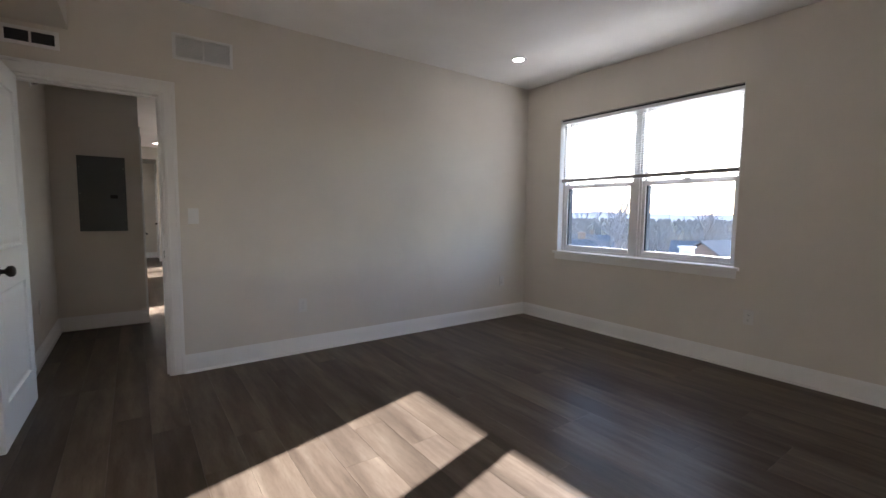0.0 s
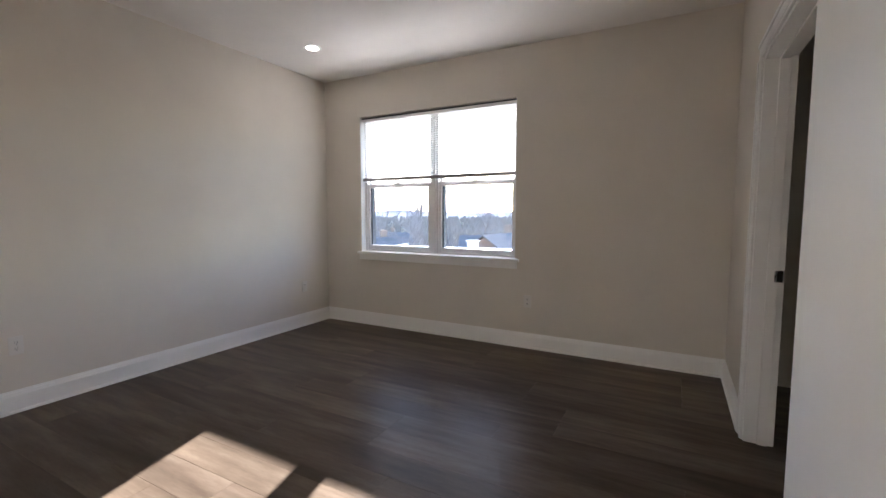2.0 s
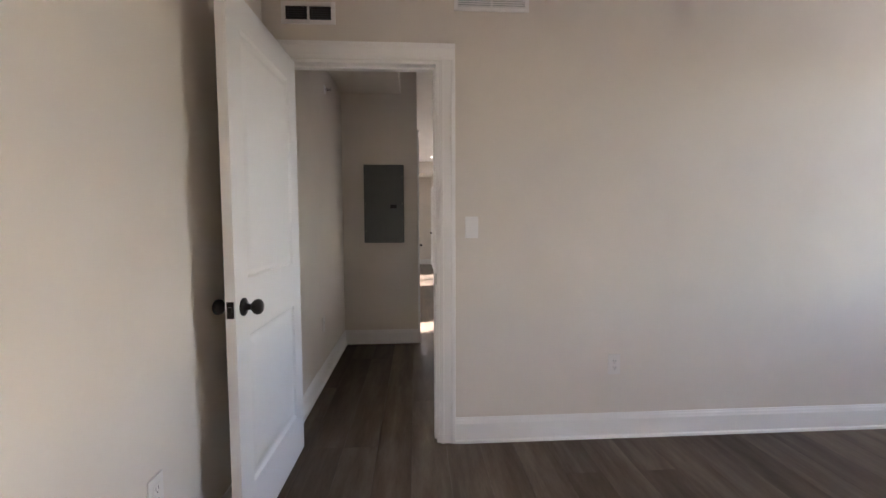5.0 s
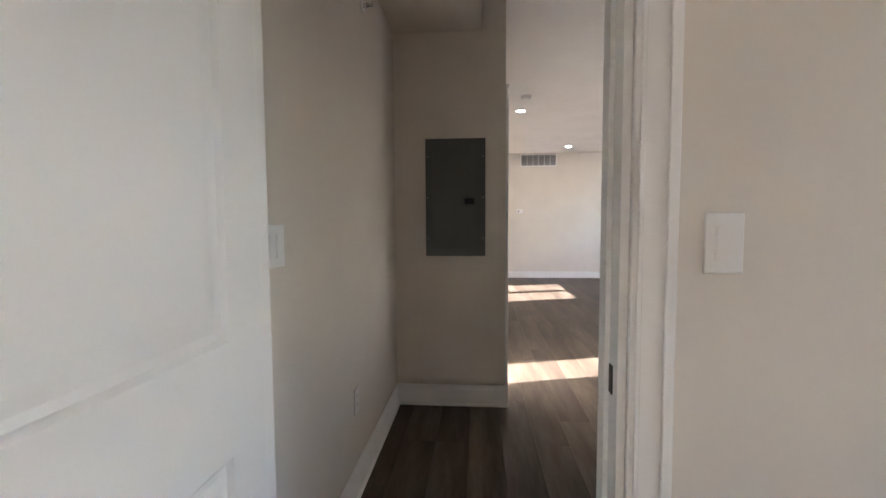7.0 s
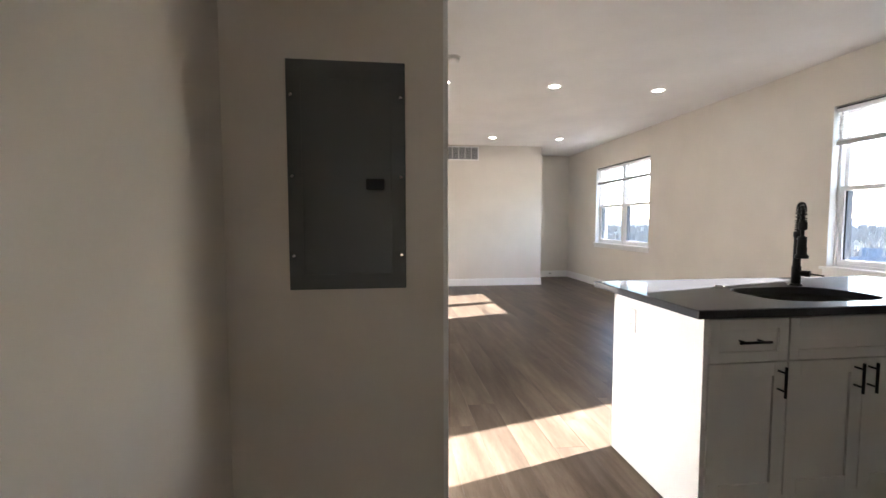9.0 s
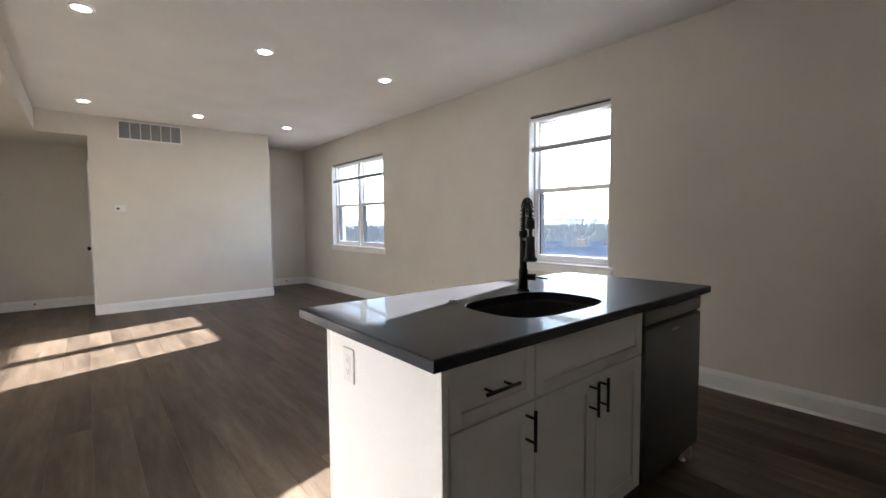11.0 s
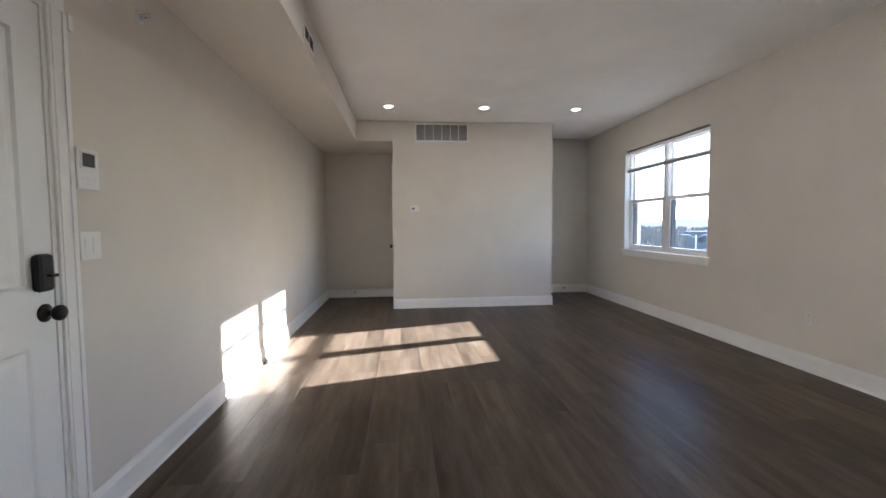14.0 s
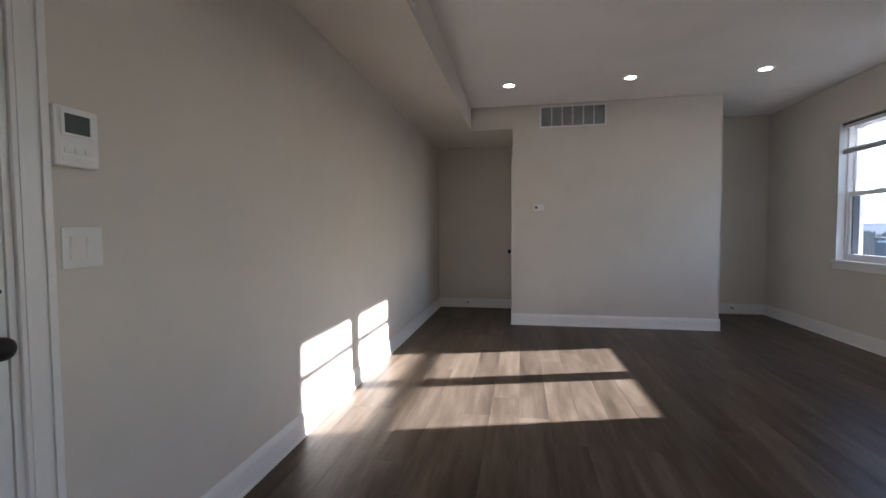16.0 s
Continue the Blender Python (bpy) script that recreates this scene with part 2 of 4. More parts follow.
structure("wall_closet", [(CX0 - 0.5, -1.1, -0.05, CX0 - 0.38, -0.335, H + 0.1), (CX0 - 0.5, -1.22, -0.05, XE + 0.0, -1.1, H + 0.1), (XE, -1.22, -0.05, XO, -0.335, H + 0.1)], WALL,
          "plain greige walls of the bedroom closet", "wall")
structure("wall_west_2", [(LX - 0.12, 3.92, -0.05, LX, 7.065, H + 0.1), (LX - 0.12, 7.065, 2.06, LX, 7.975, H + 0.1), (LX - 0.12, 7.975, -0.05, LX, LY1, H + 0.1)], WALL,
          "greige painted wall with the entry door, lit by sun low down", "wall")
structure("wall_far", [(LX - 0.12, LY1, -0.05, XE, LY1 + 0.12, H + 0.1)], WALL, "greige painted wall at the back of the living room", "wall")
KY0, KY1 = 5.905, 6.565
structure("wall_panel_closet", [(LX, PY, -0.05, PX, PY + 0.11, H + 0.1), (PX - 0.11, PY + 0.11, -0.05, PX, KY0, H + 0.1), (PX - 0.11, KY0, 2.06, PX, KY1, H + 0.1),
                                (PX - 0.11, KY1, -0.05, PX, PE, H + 0.1), (LX, PE - 0.08, -0.05, PX - 0.11, PE, H + 0.1)], WALL,
          "greige painted closet walls holding a grey electrical panel", "wall")
GY0, GY1 = 12.79, 13.55
structure("wall_far_closet", [(FX0, FY, -0.05, FX1, FY + 0.11, H + 0.1), (FX1 - 0.11, FY + 0.11, -0.05, FX1, LY1, H + 0.1),
                              (FX0, FY + 0.11, -0.05, FX0 + 0.11, GY0, H + 0.1), (FX0, GY0, 2.06, FX0 + 0.11, GY1, H + 0.1), (FX0, GY1, -0.05, FX0 + 0.11, LY1, H + 0.1)], WALL,
          "greige painted closet block with a vent near the ceiling", "wall")
structure("ceiling", [(BX - 0.12, -1.22, H, XE, LY1, H + 0.12)], CEIL, "flat white painted ceiling with recessed lamps", "ceiling")
SZ = 2.469
structure("soffit_1", [(LX, PE, SZ, 0.205, LY1, H), (0.205, FY, SZ, FX0, LY1, H)], WALL, "greige painted duct soffit along the wall", "soffit")
structure("soffit_2", [(LX, 3.92, 2.485, 0.14, PY, H)], WALL, "greige painted duct soffit over the hall", "soffit")
structure("soffit_3", [(BX, BY0, 2.40, -0.08, 3.80, H)], WALL, "greige painted duct soffit in the bedroom corner", "soffit")


# ---- baseboards and casings ----
def baseboard(x0, y0, x1, y1, side):
    """A moulded board along a wall from one end to the other; side +1: the room lies to the left of the way."""
    a, b = Vector((x0, y0, 0)), Vector((x1, y1, 0))
    d = (b - a).normalized()
    nrm = Vector((-d.y, d.x, 0)) * side
    prof = [(0.0, 0.0), (0.024, 0.0), (0.022, 0.012), (0.014, 0.018), (0.014, 0.108), (0.011, 0.118), (0.010, 0.126), (0.006, 0.134), (0.005, 0.142), (0.0, 0.142)]
    bm = bmesh.new()
    ra = [bm.verts.new(a + nrm * p + Vector((0, 0, z))) for p, z in prof]
    rb = [bm.verts.new(b + nrm * p + Vector((0, 0, z))) for p, z in prof]
    for i in range(len(prof)):
        j = (i + 1) % len(prof)
        bm.faces.new((ra[i], ra[j], rb[j], rb[i]))
    bm.faces.new(ra)
    bm.faces.new(list(reversed(rb)))
    return tagged(part("baseboard", bm, TRIM), "white moulded baseboard on a plank floor", "baseboard", kind="structure")


for seg in ((DX1 + 0.085, 3.80, XE, 3.80, -1), (XE, BY0, XE, 3.80, 1), (CX1 + 0.085, BY0, XE, BY0, 1), (BX, BY0, CX0, BY0, 1), (BX, BY0, BX, 3.80, -1),
            (LX, 3.92, LX, PY, -1), (LX, PY, PX + 0.014, PY, -1), (PX, PY, PX, KY0 - 0.085, -1),
            (LX, 7.975 + 0.085, LX, LY1, -1), (LX, LY1, FX0, LY1, -1), (FX0, FY, FX0, GY0 - 0.07, 1), (FX0 - 0.014, FY, FX1 + 0.014, FY, -1), (FX1, FY, FX1, LY1, -1),
            (FX1, LY1, XE, LY1, -1), (XE, 3.92, XE, LY1, 1), (DX1 + 0.085, 3.92, XE, 3.92, 1)):
    baseboard(*seg)


def casing(name, m, width, height, sides="lrt", depth=0.12):
    """A moulded casing round a doorway and the jamb through the wall. Local x along the wall, y out into the room, z up."""
    t = thing(name, m, "white painted door casing and jamb", "door frame", kind="structure")
    w = 0.085
    def leg(x0, x1, z0, z1):
        rows = [(x0, 0, z0, x1, 0.014, z1)]
        if x1 - x0 < 0.2:
            out = x1 if x0 >= width / 2 - 0.02 else x0
            s = -1 if out == x1 else 1
            rows.append((out, 0.014, z0, out + s * 0.022, 0.021, z1))
            rows.append((out + s * 0.064, 0.014, z0, out + s * 0.074, 0.018, z1))
        else:
            rows.append((x0, 0.014, z1 - 0.022, x1, 0.021, z1))
            rows.append((x0 + 0.06, 0.014, z0 + 0.011, x1 - 0.06, 0.018, z0 + 0.021))
        return boxes(rows, 0.003)
    if "l" in sides:
        part("casing_leg", leg(-w, 0.0, 0, height), TRIM, t)
    if "r" in sides:
        part("casing_leg", leg(width, width + w, 0, height), TRIM, t)
    part("casing_head", leg(-w if "l" in sides else 0, width + w if "r" in sides else width, height, height + w), TRIM, t)
    if depth < 0.05:
        return t
    jamb = boxes([(0, -depth, 0, 0.018, 0.002, height), (width - 0.018, -depth, 0, width, 0.002, height), (0.018, -depth, height - 0.018, width - 0.018, 0.002, height),
                  (0.018, -depth + 0.03, 0, 0.03, -depth + 0.075, height - 0.018), (width - 0.03, -depth + 0.03, 0, width - 0.018, -depth + 0.075, height - 0.018),
                  (0.03, -depth + 0.03, height - 0.03, width - 0.03, -depth + 0.075, height - 0.018)], 0.0015)
    part("jamb", jamb, TRIM, t)
    return t


# rz turns local x along the wall and local y into the room
c_bed = casing("door_frame_1", pose(DX1, 3.80, 0, 0, 0, 180), DX1 - DX0, DZ)
c_bed2 = casing("door_frame_2", pose(DX0, 3.92, 0), DX1 - DX0, DZ, "r", 0.002)
c_closet = casing("door_frame_3", pose(CX0, BY0, 0), CX1 - CX0, 2.06, "r", 0.135)
c_entry = casing("door_frame_4", pose(LX, 7.975, 0, 0, 0, -90), 0.91, 2.06)
c_panel = casing("door_frame_5", pose(PX, KY1, 0, 0, 0, -90), KY1 - KY0, 2.06, "lrt", 0.11)
c_far = casing("door_frame_6", pose(FX0, GY0, 0, 0, 0, 90), GY1 - GY0, 2.06, "lrt", 0.11)


# ---- doors ----
def leaf(t, w, h, th, both=True):
    """A two-panel moulded leaf. Local x from the hinge to the latch, y through the thickness, z up."""
    st, z = 0.115, [0.012, 0.235, 0.815, 1.03, h - 0.125, h]
    fr = boxes([(0, 0, z[0], st, th, h), (w - st, 0, z[0], w, th, h), (st, 0, z[0], w - st, th, z[1]), (st, 0, z[2], w - st, th, z[3]), (st, 0, z[4], w - st, th, h)])
    part("stiles_and_rails", fr, DOORP, t)
    for a, b in ((z[1], z[2]), (z[3], z[4])):
        bm = bmesh.new()
        for y0, s in ((0.0, 1), (th, -1)):
            rings = []
            for ins, dep in ((0, 0.0), (0.010, 0.009), (0.024, 0.010), (0.045, 0.005), (0.055, 0.004)):
                rings.append([bm.verts.new((x, y0 + s * dep, zz)) for x, zz in ((st + ins, a + ins), (w - st - ins, a + ins), (w - st - ins, b - ins), (st + ins, b - ins))])
            for r0, r1 in zip(rings, rings[1:]):
                for i in range(4):
                    bm.faces.new((r0[i], r0[(i + 1) % 4], r1[(i + 1) % 4], r1[i]))
            bm.faces.new(rings[-1])
        part("door_panel", bm, DOORP, t)


def knob(t, x, z, y, s, name="knob"):
    """A turned egg knob with its rose, standing out along s * y."""
    prof = [(0.033, 0.0), (0.033, 0.006), (0.026, 0.010), (0.013, 0.013), (0.011, 0.028), (0.017, 0.034), (0.026, 0.042), (0.029, 0.052), (0.027, 0.062), (0.018, 0.069), (0.004, 0.071)]
    bm = lathe([(r, s * hh) for r, hh in prof], "y", 24, (x, y, z))
    return part(name, bm, BRONZE, t, "dark bronze door knob")


def hinges(t, y, h, x=0.0, zs=(0.24, 1.03, 1.82)):
    for z in zs:
        bm = lathe([(0.003, z - 0.052), (0.0065, z - 0.047), (0.0065, z + 0.047), (0.003, z + 0.052)], "z", 10, (x, y, 0))
        box(bm, x, y - 0.002, z - 0.044, x + 0.028, y + 0.002, z + 0.044)
        part("hinge", bm, BRONZE, t, "dark bronze hinge")


# bedroom door, swung open a quarter turn against the wall
d1 = thing("door_1", pose(DX0 + 0.028, 3.79, 0, 0, 0, -91), "white two-panel bedroom door standing open, dark knobs", "door", kind="structure")
leaf(d1, 0.79, 2.06, 0.035)
knob(d1, 0.725, 0.93, 0.035, 1)
knob(d1, 0.725, 0.93, 0.0, -1)
lp = part("latch_plate", boxes([(0.7885, 0.005, 0.90, 0.792, 0.030, 0.96), (0.790, 0.010, 0.918, 0.802, 0.025, 0.942)], 0.001), BRONZE, d1, "dark bronze latch plate")
hinges(d1, -0.003, 2.03)
# strike plates on the latch jambs
tagged(part("strike_plate", boxes([(DX1 - 0.0205, 3.825, 0.89, DX1 - 0.018, 3.86, 0.95)], 0.0008), BRONZE, c_bed), "dark bronze strike plate")
tagged(part("strike_plate", boxes([(CX1 - 0.03, BY0 - 0.128, 0.895, CX1 - 0.018, BY0 - 0.090, 0.955)], 0.001), BRONZE, c_closet), "dark bronze strike plate")
for ob, c in ((c_bed.children[-1], c_bed), (c_closet.children[-1], c_closet)):
    ob.matrix_parent_inverse = c.matrix_basis.inverted()
# closet door folded flat against the wall
d2 = thing("door_2", pose(CX0 - 0.012, BY0 + 0.037, 0, 0, 0, 180), "white closet door folded open against the wall", "door", kind="structure")
part("door_slab", boxes([(0, 0, 0.012, 0.90, 0.033, 2.035)], 0.002), DOORP, d2)
# entry door with a keypad lock
d3 = thing("door_3", pose(LX - 0.004, 7.085, 0, 0, 0, 90), "white entry door, closed, with black lock and knob", "door", kind="structure")
leaf(d3, 0.87, 2.04, 0.04)
knob(d3, 0.822, 0.93, 0.0, -1)
lock = part("keypad_lock", box(bmesh.new(), 0.768, -0.034, 1.01, 0.842, 0.0, 1.145, 0.016), BLACK, d3, "black rounded electronic deadbolt")
part("thumb_turn", boxes([(0.796, -0.056, 1.062, 0.828, -0.034, 1.074)], 0.004), BLACK, lock)
# panel closet door with a lever
d4 = thing("door_4", pose(PX - 0.004, KY0 + 0.02, 0, 0, 0, 90), "white closet door, closed, with a black lever, sunlit", "door", kind="structure")
leaf(d4, KY1 - KY0 - 0.04, 2.035, 0.035)
lev = part("lever", lathe([(0.032, 0.0), (0.032, -0.008), (0.012, -0.010), (0.010, -0.045), (0.012, -0.058)], "y", 20, (0.57, 0.0, 0.96)), BLACK, d4, "black door lever")
part("lever_arm", boxes([(0.475, -0.060, 0.951, 0.580, -0.046, 0.969)], 0.005), BLACK, lev)
hinges(d4, -0.003, 2.03, -0.004)
# door in the far alcove
d5 = thing("door_5", pose(FX0 + 0.004, GY1 - 0.02, 0, 0, 0, -90), "white door closed in the far alcove", "door", kind="structure")
leaf(d5, GY1 - GY0 - 0.04, 2.035, 0.035)
knob(d5, 0.66, 0.92, 0.0, -1)
for z in (0.45, 1.11, 1.82):
    bm = lathe([(0.003, z - 0.055), (0.009, z - 0.048), (0.009, z + 0.048), (0.003, z + 0.055)], "z", 10, (0.727, -0.012, 0))
    part("hinge", bm, BRONZE, d5, "dark bronze hinge")


# ---- windows and blinds ----
def window(name, key, double, label):
    y0, y1 = WIN[key]
    t = thing(name, pose(XE, y0, 0), label, "window", kind="structure")
    w = y1 - y0
    z0, z1, zr = WSILL[key], WZ1, 1.56
    xf0, xf1 = 0.075, 0.165
    part("window_return", boxes([(0.001, 0, z0, xf0, 0.006, z1), (0.001, w - 0.006, z0, xf0, w, z1)], 0.001), TRIM, t)
    bays = [(0.006, w - 0.006)]
    if double:
        bays = [(0.006, w / 2 - 0.022), (w / 2 + 0.022, w - 0.006)]
        part("mullion", boxes([(xf0 - 0.012, w / 2 - 0.022, z0, xf1, w / 2 + 0.022, z1 - 0.006)], 0.003), VINYL, t)
    for a, b in bays:
        f = 0.024
        part("window_frame", boxes([(xf0, a, z0, xf1, a + f, z1 - 0.006), (xf0, b - f, z0, xf1, b, z1 - 0.006),
                                    (xf0, a + f, z0, xf1, b - f, z0 + f), (xf0, a + f, z1 - 0.006 - f, xf1, b - f, z1 - 0.006)], 0.002), VINYL, t)
        a, b = a + f, b - f
        s = 0.034
        # lower sash inside, upper sash outside
        lo = part("lower_sash", boxes([(xf0 + 0.008, a, z0 + f, xf0 + 0.04, a + s, zr + 0.022), (xf0 + 0.008, b - s, z0 + f, xf0 + 0.04, b, zr + 0.022),
                                       (xf0 + 0.008, a + s, z0 + f, xf0 + 0.04, b - s, z0 + f + s + 0.01), (xf0 + 0.008, a + s, zr - 0.022, xf0 + 0.04, b - s, zr + 0.022)], 0.003), VINYL, t)
        g = part("pane", boxes([(xf0 + 0.021, a + s - 0.004, z0 + f + s + 0.006, xf0 + 0.026, b - s + 0.004, zr - 0.018)]), GLASS, lo)
        g.visible_shadow = False
        # added dark strip standing in for the outer depth side of the sash stile
        part("gasket", boxes([(xf0 + 0.0265, b - s - 0.016, z0 + f + s + 0.01, xf0 + 0.085, b - s + 0.001, zr - 0.022)]), DARKGREY, lo)
        part("sash_lock", boxes([(xf0 - 0.006, (a + b) / 2 - 0.03, zr + 0.0225, xf0 + 0.034, (a + b) / 2 + 0.03, zr + 0.031)], 0.003), VINYL, lo)
        up = part("upper_sash", boxes([(xf0 + 0.046, a, zr - 0.02, xf0 + 0.078, a + s, z1 - f - 0.006), (xf0 + 0.046, b - s, zr - 0.02, xf0 + 0.078, b, z1 - f - 0.006),
                                       (xf0 + 0.046, a + s, zr - 0.02, xf0 + 0.078, b - s, zr + 0.02), (xf0 + 0.046, a + s, z1 - f - 0.006 - s, xf0 + 0.078, b - s, z1 - f - 0.006)], 0.003), VINYL, t)
        g = part("pane", boxes([(xf0 + 0.059, a + s - 0.004, zr + 0.016, xf0 + 0.064, b - s + 0.004, z1 - f - 0.002 - s)]), GLASS, up)
        g.visible_shadow = False
    part("window_sill", boxes([(-0.032, -0.04, z0 - 0.026, 0.0, w + 0.04, z0), (0.0, 0.0, z0 - 0.026, xf0, w, z0)], 0.004), TRIM, t)
    part("apron", boxes([(-0.016, -0.02, z0 - 0.092, 0.0, w + 0.02, z0 - 0.026)], 0.004), TRIM, t)
    return t


def blind(y0, y1, zb, label, tilt, stack):
    """A mini blind with a head rail, open slats on cords and a bottom rail."""
    w = y1 - y0 - 0.03
    t = thing("window_blind", pose(XE + 0.038, y0 + 0.015, 0), label, "blind", "window blinds")
    z1 = WZ1 - 0.020
    # added dark strip: the shade under the window head, put in as a solid
    part("mounting_channel", boxes([(-0.014, -0.008, z1 - 0.002, 0.018, w + 0.008, z1 + 0.014)], 0.001), DARKGREY, t, "dark strip drawn as the shade under the window head")
    part("head_rail", boxes([(-0.016, 0, z1 - 0.030, 0.016, w, z1 - 0.002)], 0.002), VINYL, t)
    n = max(3, int((z1 - 0.04 - zb - 0.02) / 0.0215))
    bm = bmesh.new()
    prof = [(-0.0125, -0.0012), (-0.006, 0.0012), (0.0, 0.0020), (0.006, 0.0012), (0.0125, -0.0012)]
    vs = [[bm.verts.new((x, yy, z)) for x, z in prof] for yy in (0.003, w - 0.003)]
    for i in range(4):
        bm.faces.new((vs[0][i], vs[0][i + 1], vs[1][i + 1], vs[1][i])).smooth = True
    first = part("slat", bm, BLIND, t)
    zs = [z1 - 0.042 - i * (z1 - 0.042 - zb - 0.03) / (n - 1) for i in range(n)]
    for i, z in enumerate(zs):
        s = first if i == 0 else first.copy()
        if i:
            scene.collection.objects.link(s)
        s.matrix_basis = Matrix.Translation((0, 0, z)) @ Matrix.Rotation(radians(tilt - 2 * math.sin(i * 1.7)), 4, "Y")
    part("bottom_rail", boxes([(-0.013, 0, zb - 0.019, 0.013, w, zb + 0.016)], 0.004), RAILSHADE, t, "bottom rail coloured grey as seen against the light")
    if stack:
        part("slat_stack", boxes([(-0.0125, 0.003, zb + 0.0165 + i * 0.0045, 0.0125, w - 0.003, zb + 0.0195 + i * 0.0045) for i in range(stack)], 0.0008), VINYL, t)
    for f in (0.1, 0.5, 0.9):
        part("cord", tube([(0.0135, w * f, zb + 0.01), (0.0135, w * f, z1 - 0.02)], 0.0009, 5), BLIND, t)
    return t


window("window_1", "bed", True, "white vinyl double window with sill, blind lowered halfway")
window("window_2", "kit", False, "white vinyl single window with sill behind the island")
window("window_3", "liv", True, "white vinyl double window with sill, blind nearly raised")
blind(*WIN["bed"], 1.63, "white mini blind lowered over the upper sashes", 8, 0)
blind(*WIN["kit"], 1.975, "white mini blind lowered a little over the kitchen window", -17, 3)
blind(*WIN["liv"], 2.005, "white mini blind lowered a little over the living room window", -17, 4)


# ---- recessed lamps and detector ----
def downlight(x, y):
    t = thing("recessed_lamp", pose(x, y, H), "lit round recessed ceiling lamp with white trim ring", "ceiling lamp", "recessed ceiling lamps")
    bm = bmesh.new()
    prof = [(0.078, 0.0), (0.076, -0.006), (0.066, -0.010), (0.054, -0.008), (0.050, 0.001)]
    rings = [[bm.verts.new((r * math.cos(2 * math.pi * i / 32), r * math.sin(2 * math.pi * i / 32), z)) for i in range(32)] for r, z in prof]
    for a, b in zip(rings, rings[1:]):
        for i in range(32):
            bm.faces.new((a[i], a[(i + 1) % 32], b[(i + 1) % 32], b[i])).smooth = True
    part("trim_ring", bm, PLASTIC, t)
    part("diffuser", lathe([(0.051, 0.0005), (0.051, -0.003), (0.040, -0.0055), (0.02, -0.0065)], "z", 32), LAMPM, t, "glowing warm white diffuser")


for lx, ly in ((3.34, 3.14), (0.70, 8.94), (1.93, 8.94), (3.165, 8.94), (0.70, 11.83), (1.93, 11.83), (3.165, 11.83)):
    downlight(lx, ly)
sd = thing("smoke_detector", pose(0.695, 8.25, H), "round white smoke detector on the ceiling", "smoke detector")
part("base_plate", lathe([(0.068, 0.0), (0.068, -0.010), (0.062, -0.013)], "z", 32), PLASTIC, sd)
part("cover", lathe([(0.058, -0.013), (0.060, -0.024), (0.054, -0.040), (0.030, -0.046), (0.01, -0.046)], "z", 32), PLASTIC, sd)


# ---- vents ----
def vent(m, w, h, bars, label, back, lou, blades_v=False):
    """Local x along the wall, y out of it, z up; the origin in the middle."""
    t = thing("wall_vent", m, label, "vent")
    f = 0.022
    part("frame", boxes([(-w / 2, 0, -h / 2, -w / 2 + f, 0.008, h / 2), (w / 2 - f, 0, -h / 2, w / 2, 0.008, h / 2), (-w / 2 + f, 0, -h / 2, w / 2 - f, 0.008, -h / 2 + f),
                         (-w / 2 + f, 0, h / 2 - f, w / 2 - f, 0.008, h / 2)], 0.002), PLASTIC, t)
    part("backing", boxes([(-w / 2 + f, 0.0005, -h / 2 + f, w / 2 - f, 0.0015, h / 2 - f)]), back, t)
    iw = w - 2 * f
    for i in range(1, bars):
        x = -w / 2 + f + iw * i / bars
        part("bar", boxes([(x - 0.006, 0.0015, -h / 2 + f, x + 0.006, 0.008, h / 2 - f)], 0.001), PLASTIC, t)
    n = int((h - 2 * f) / 0.0105)
    for i in range(n):
        z = -h / 2 + f + (i + 0.5) * (h - 2 * f) / n
        bm = bmesh.new()
        v = [bm.verts.new(p) for p in ((-w / 2 + f, 0.0018, z + 0.004), (w / 2 - f, 0.0018, z + 0.004), (w / 2 - f, 0.0065, z - 0.004), (-w / 2 + f, 0.0065, z - 0.004),
                                       (-w / 2 + f, 0.0018, z + 0.003), (w / 2 - f, 0.0018, z + 0.003), (w / 2 - f, 0.0065, z - 0.005), (-w / 2 + f, 0.0065, z - 0.005))]
        bm.faces.new(v[:4])
        bm.faces.new(v[7:3:-1])
        bm.faces.new((v[3], v[2], v[6], v[7]))
        part("louver", bm, lou, t)
    return t


vent(pose(0.69, 3.80, 2.435, 0, 0, 180), 0.40, 0.185, 2, "white return air grille with pale louvers above the doorway", GREYP, PLASTIC)
vent(pose(-0.263, 3.80, 2.312, 0, 0, 180), 0.275, 0.112, 2, "white supply vent with dark open louvers under the soffit", DARK, DARKGREY)
vent(pose(1.45, FY, 2.595, 0, 0, 180), 0.79, 0.27, 6, "white wall grille with six louvered bays", DARKGREY, GREYP)
vent(pose(0.205, 9.45, 2.57, 0, 0, -90), 0.34, 0.13, 2, "white supply vent with dark louvers on the soffit", DARK, GREYP)


# ---- electrical panel ----
ep = thing("electrical_panel", pose(-0.033, PY, 1.41, 0, 0, 180), "grey steel electrical panel with a black latch", "electrical panel")
part("cover", box(bmesh.new(), -0.198, 0, -0.387, 0.198, 0.010, 0.387, 0.003), PANELG, ep)
pd = part("panel_door", box(bmesh.new(), -0.150, 0.010, -0.335, 0.150, 0.015, 0.325, 0.002), PANELG, ep)
part("latch", boxes([(-0.125, 0.015, -0.045, -0.062, 0.024, -0.007)], 0.003), BLACK, pd, "black plastic latch")
for sx in (-0.182, 0.182):
    for sz in (-0.27, 0.0, 0.27):
        part("screw", lathe([(0.006, 0.010), (0.006, 0.0125), (0.003, 0.0135)], "y", 12, (sx, 0, sz)), CHROME, ep)


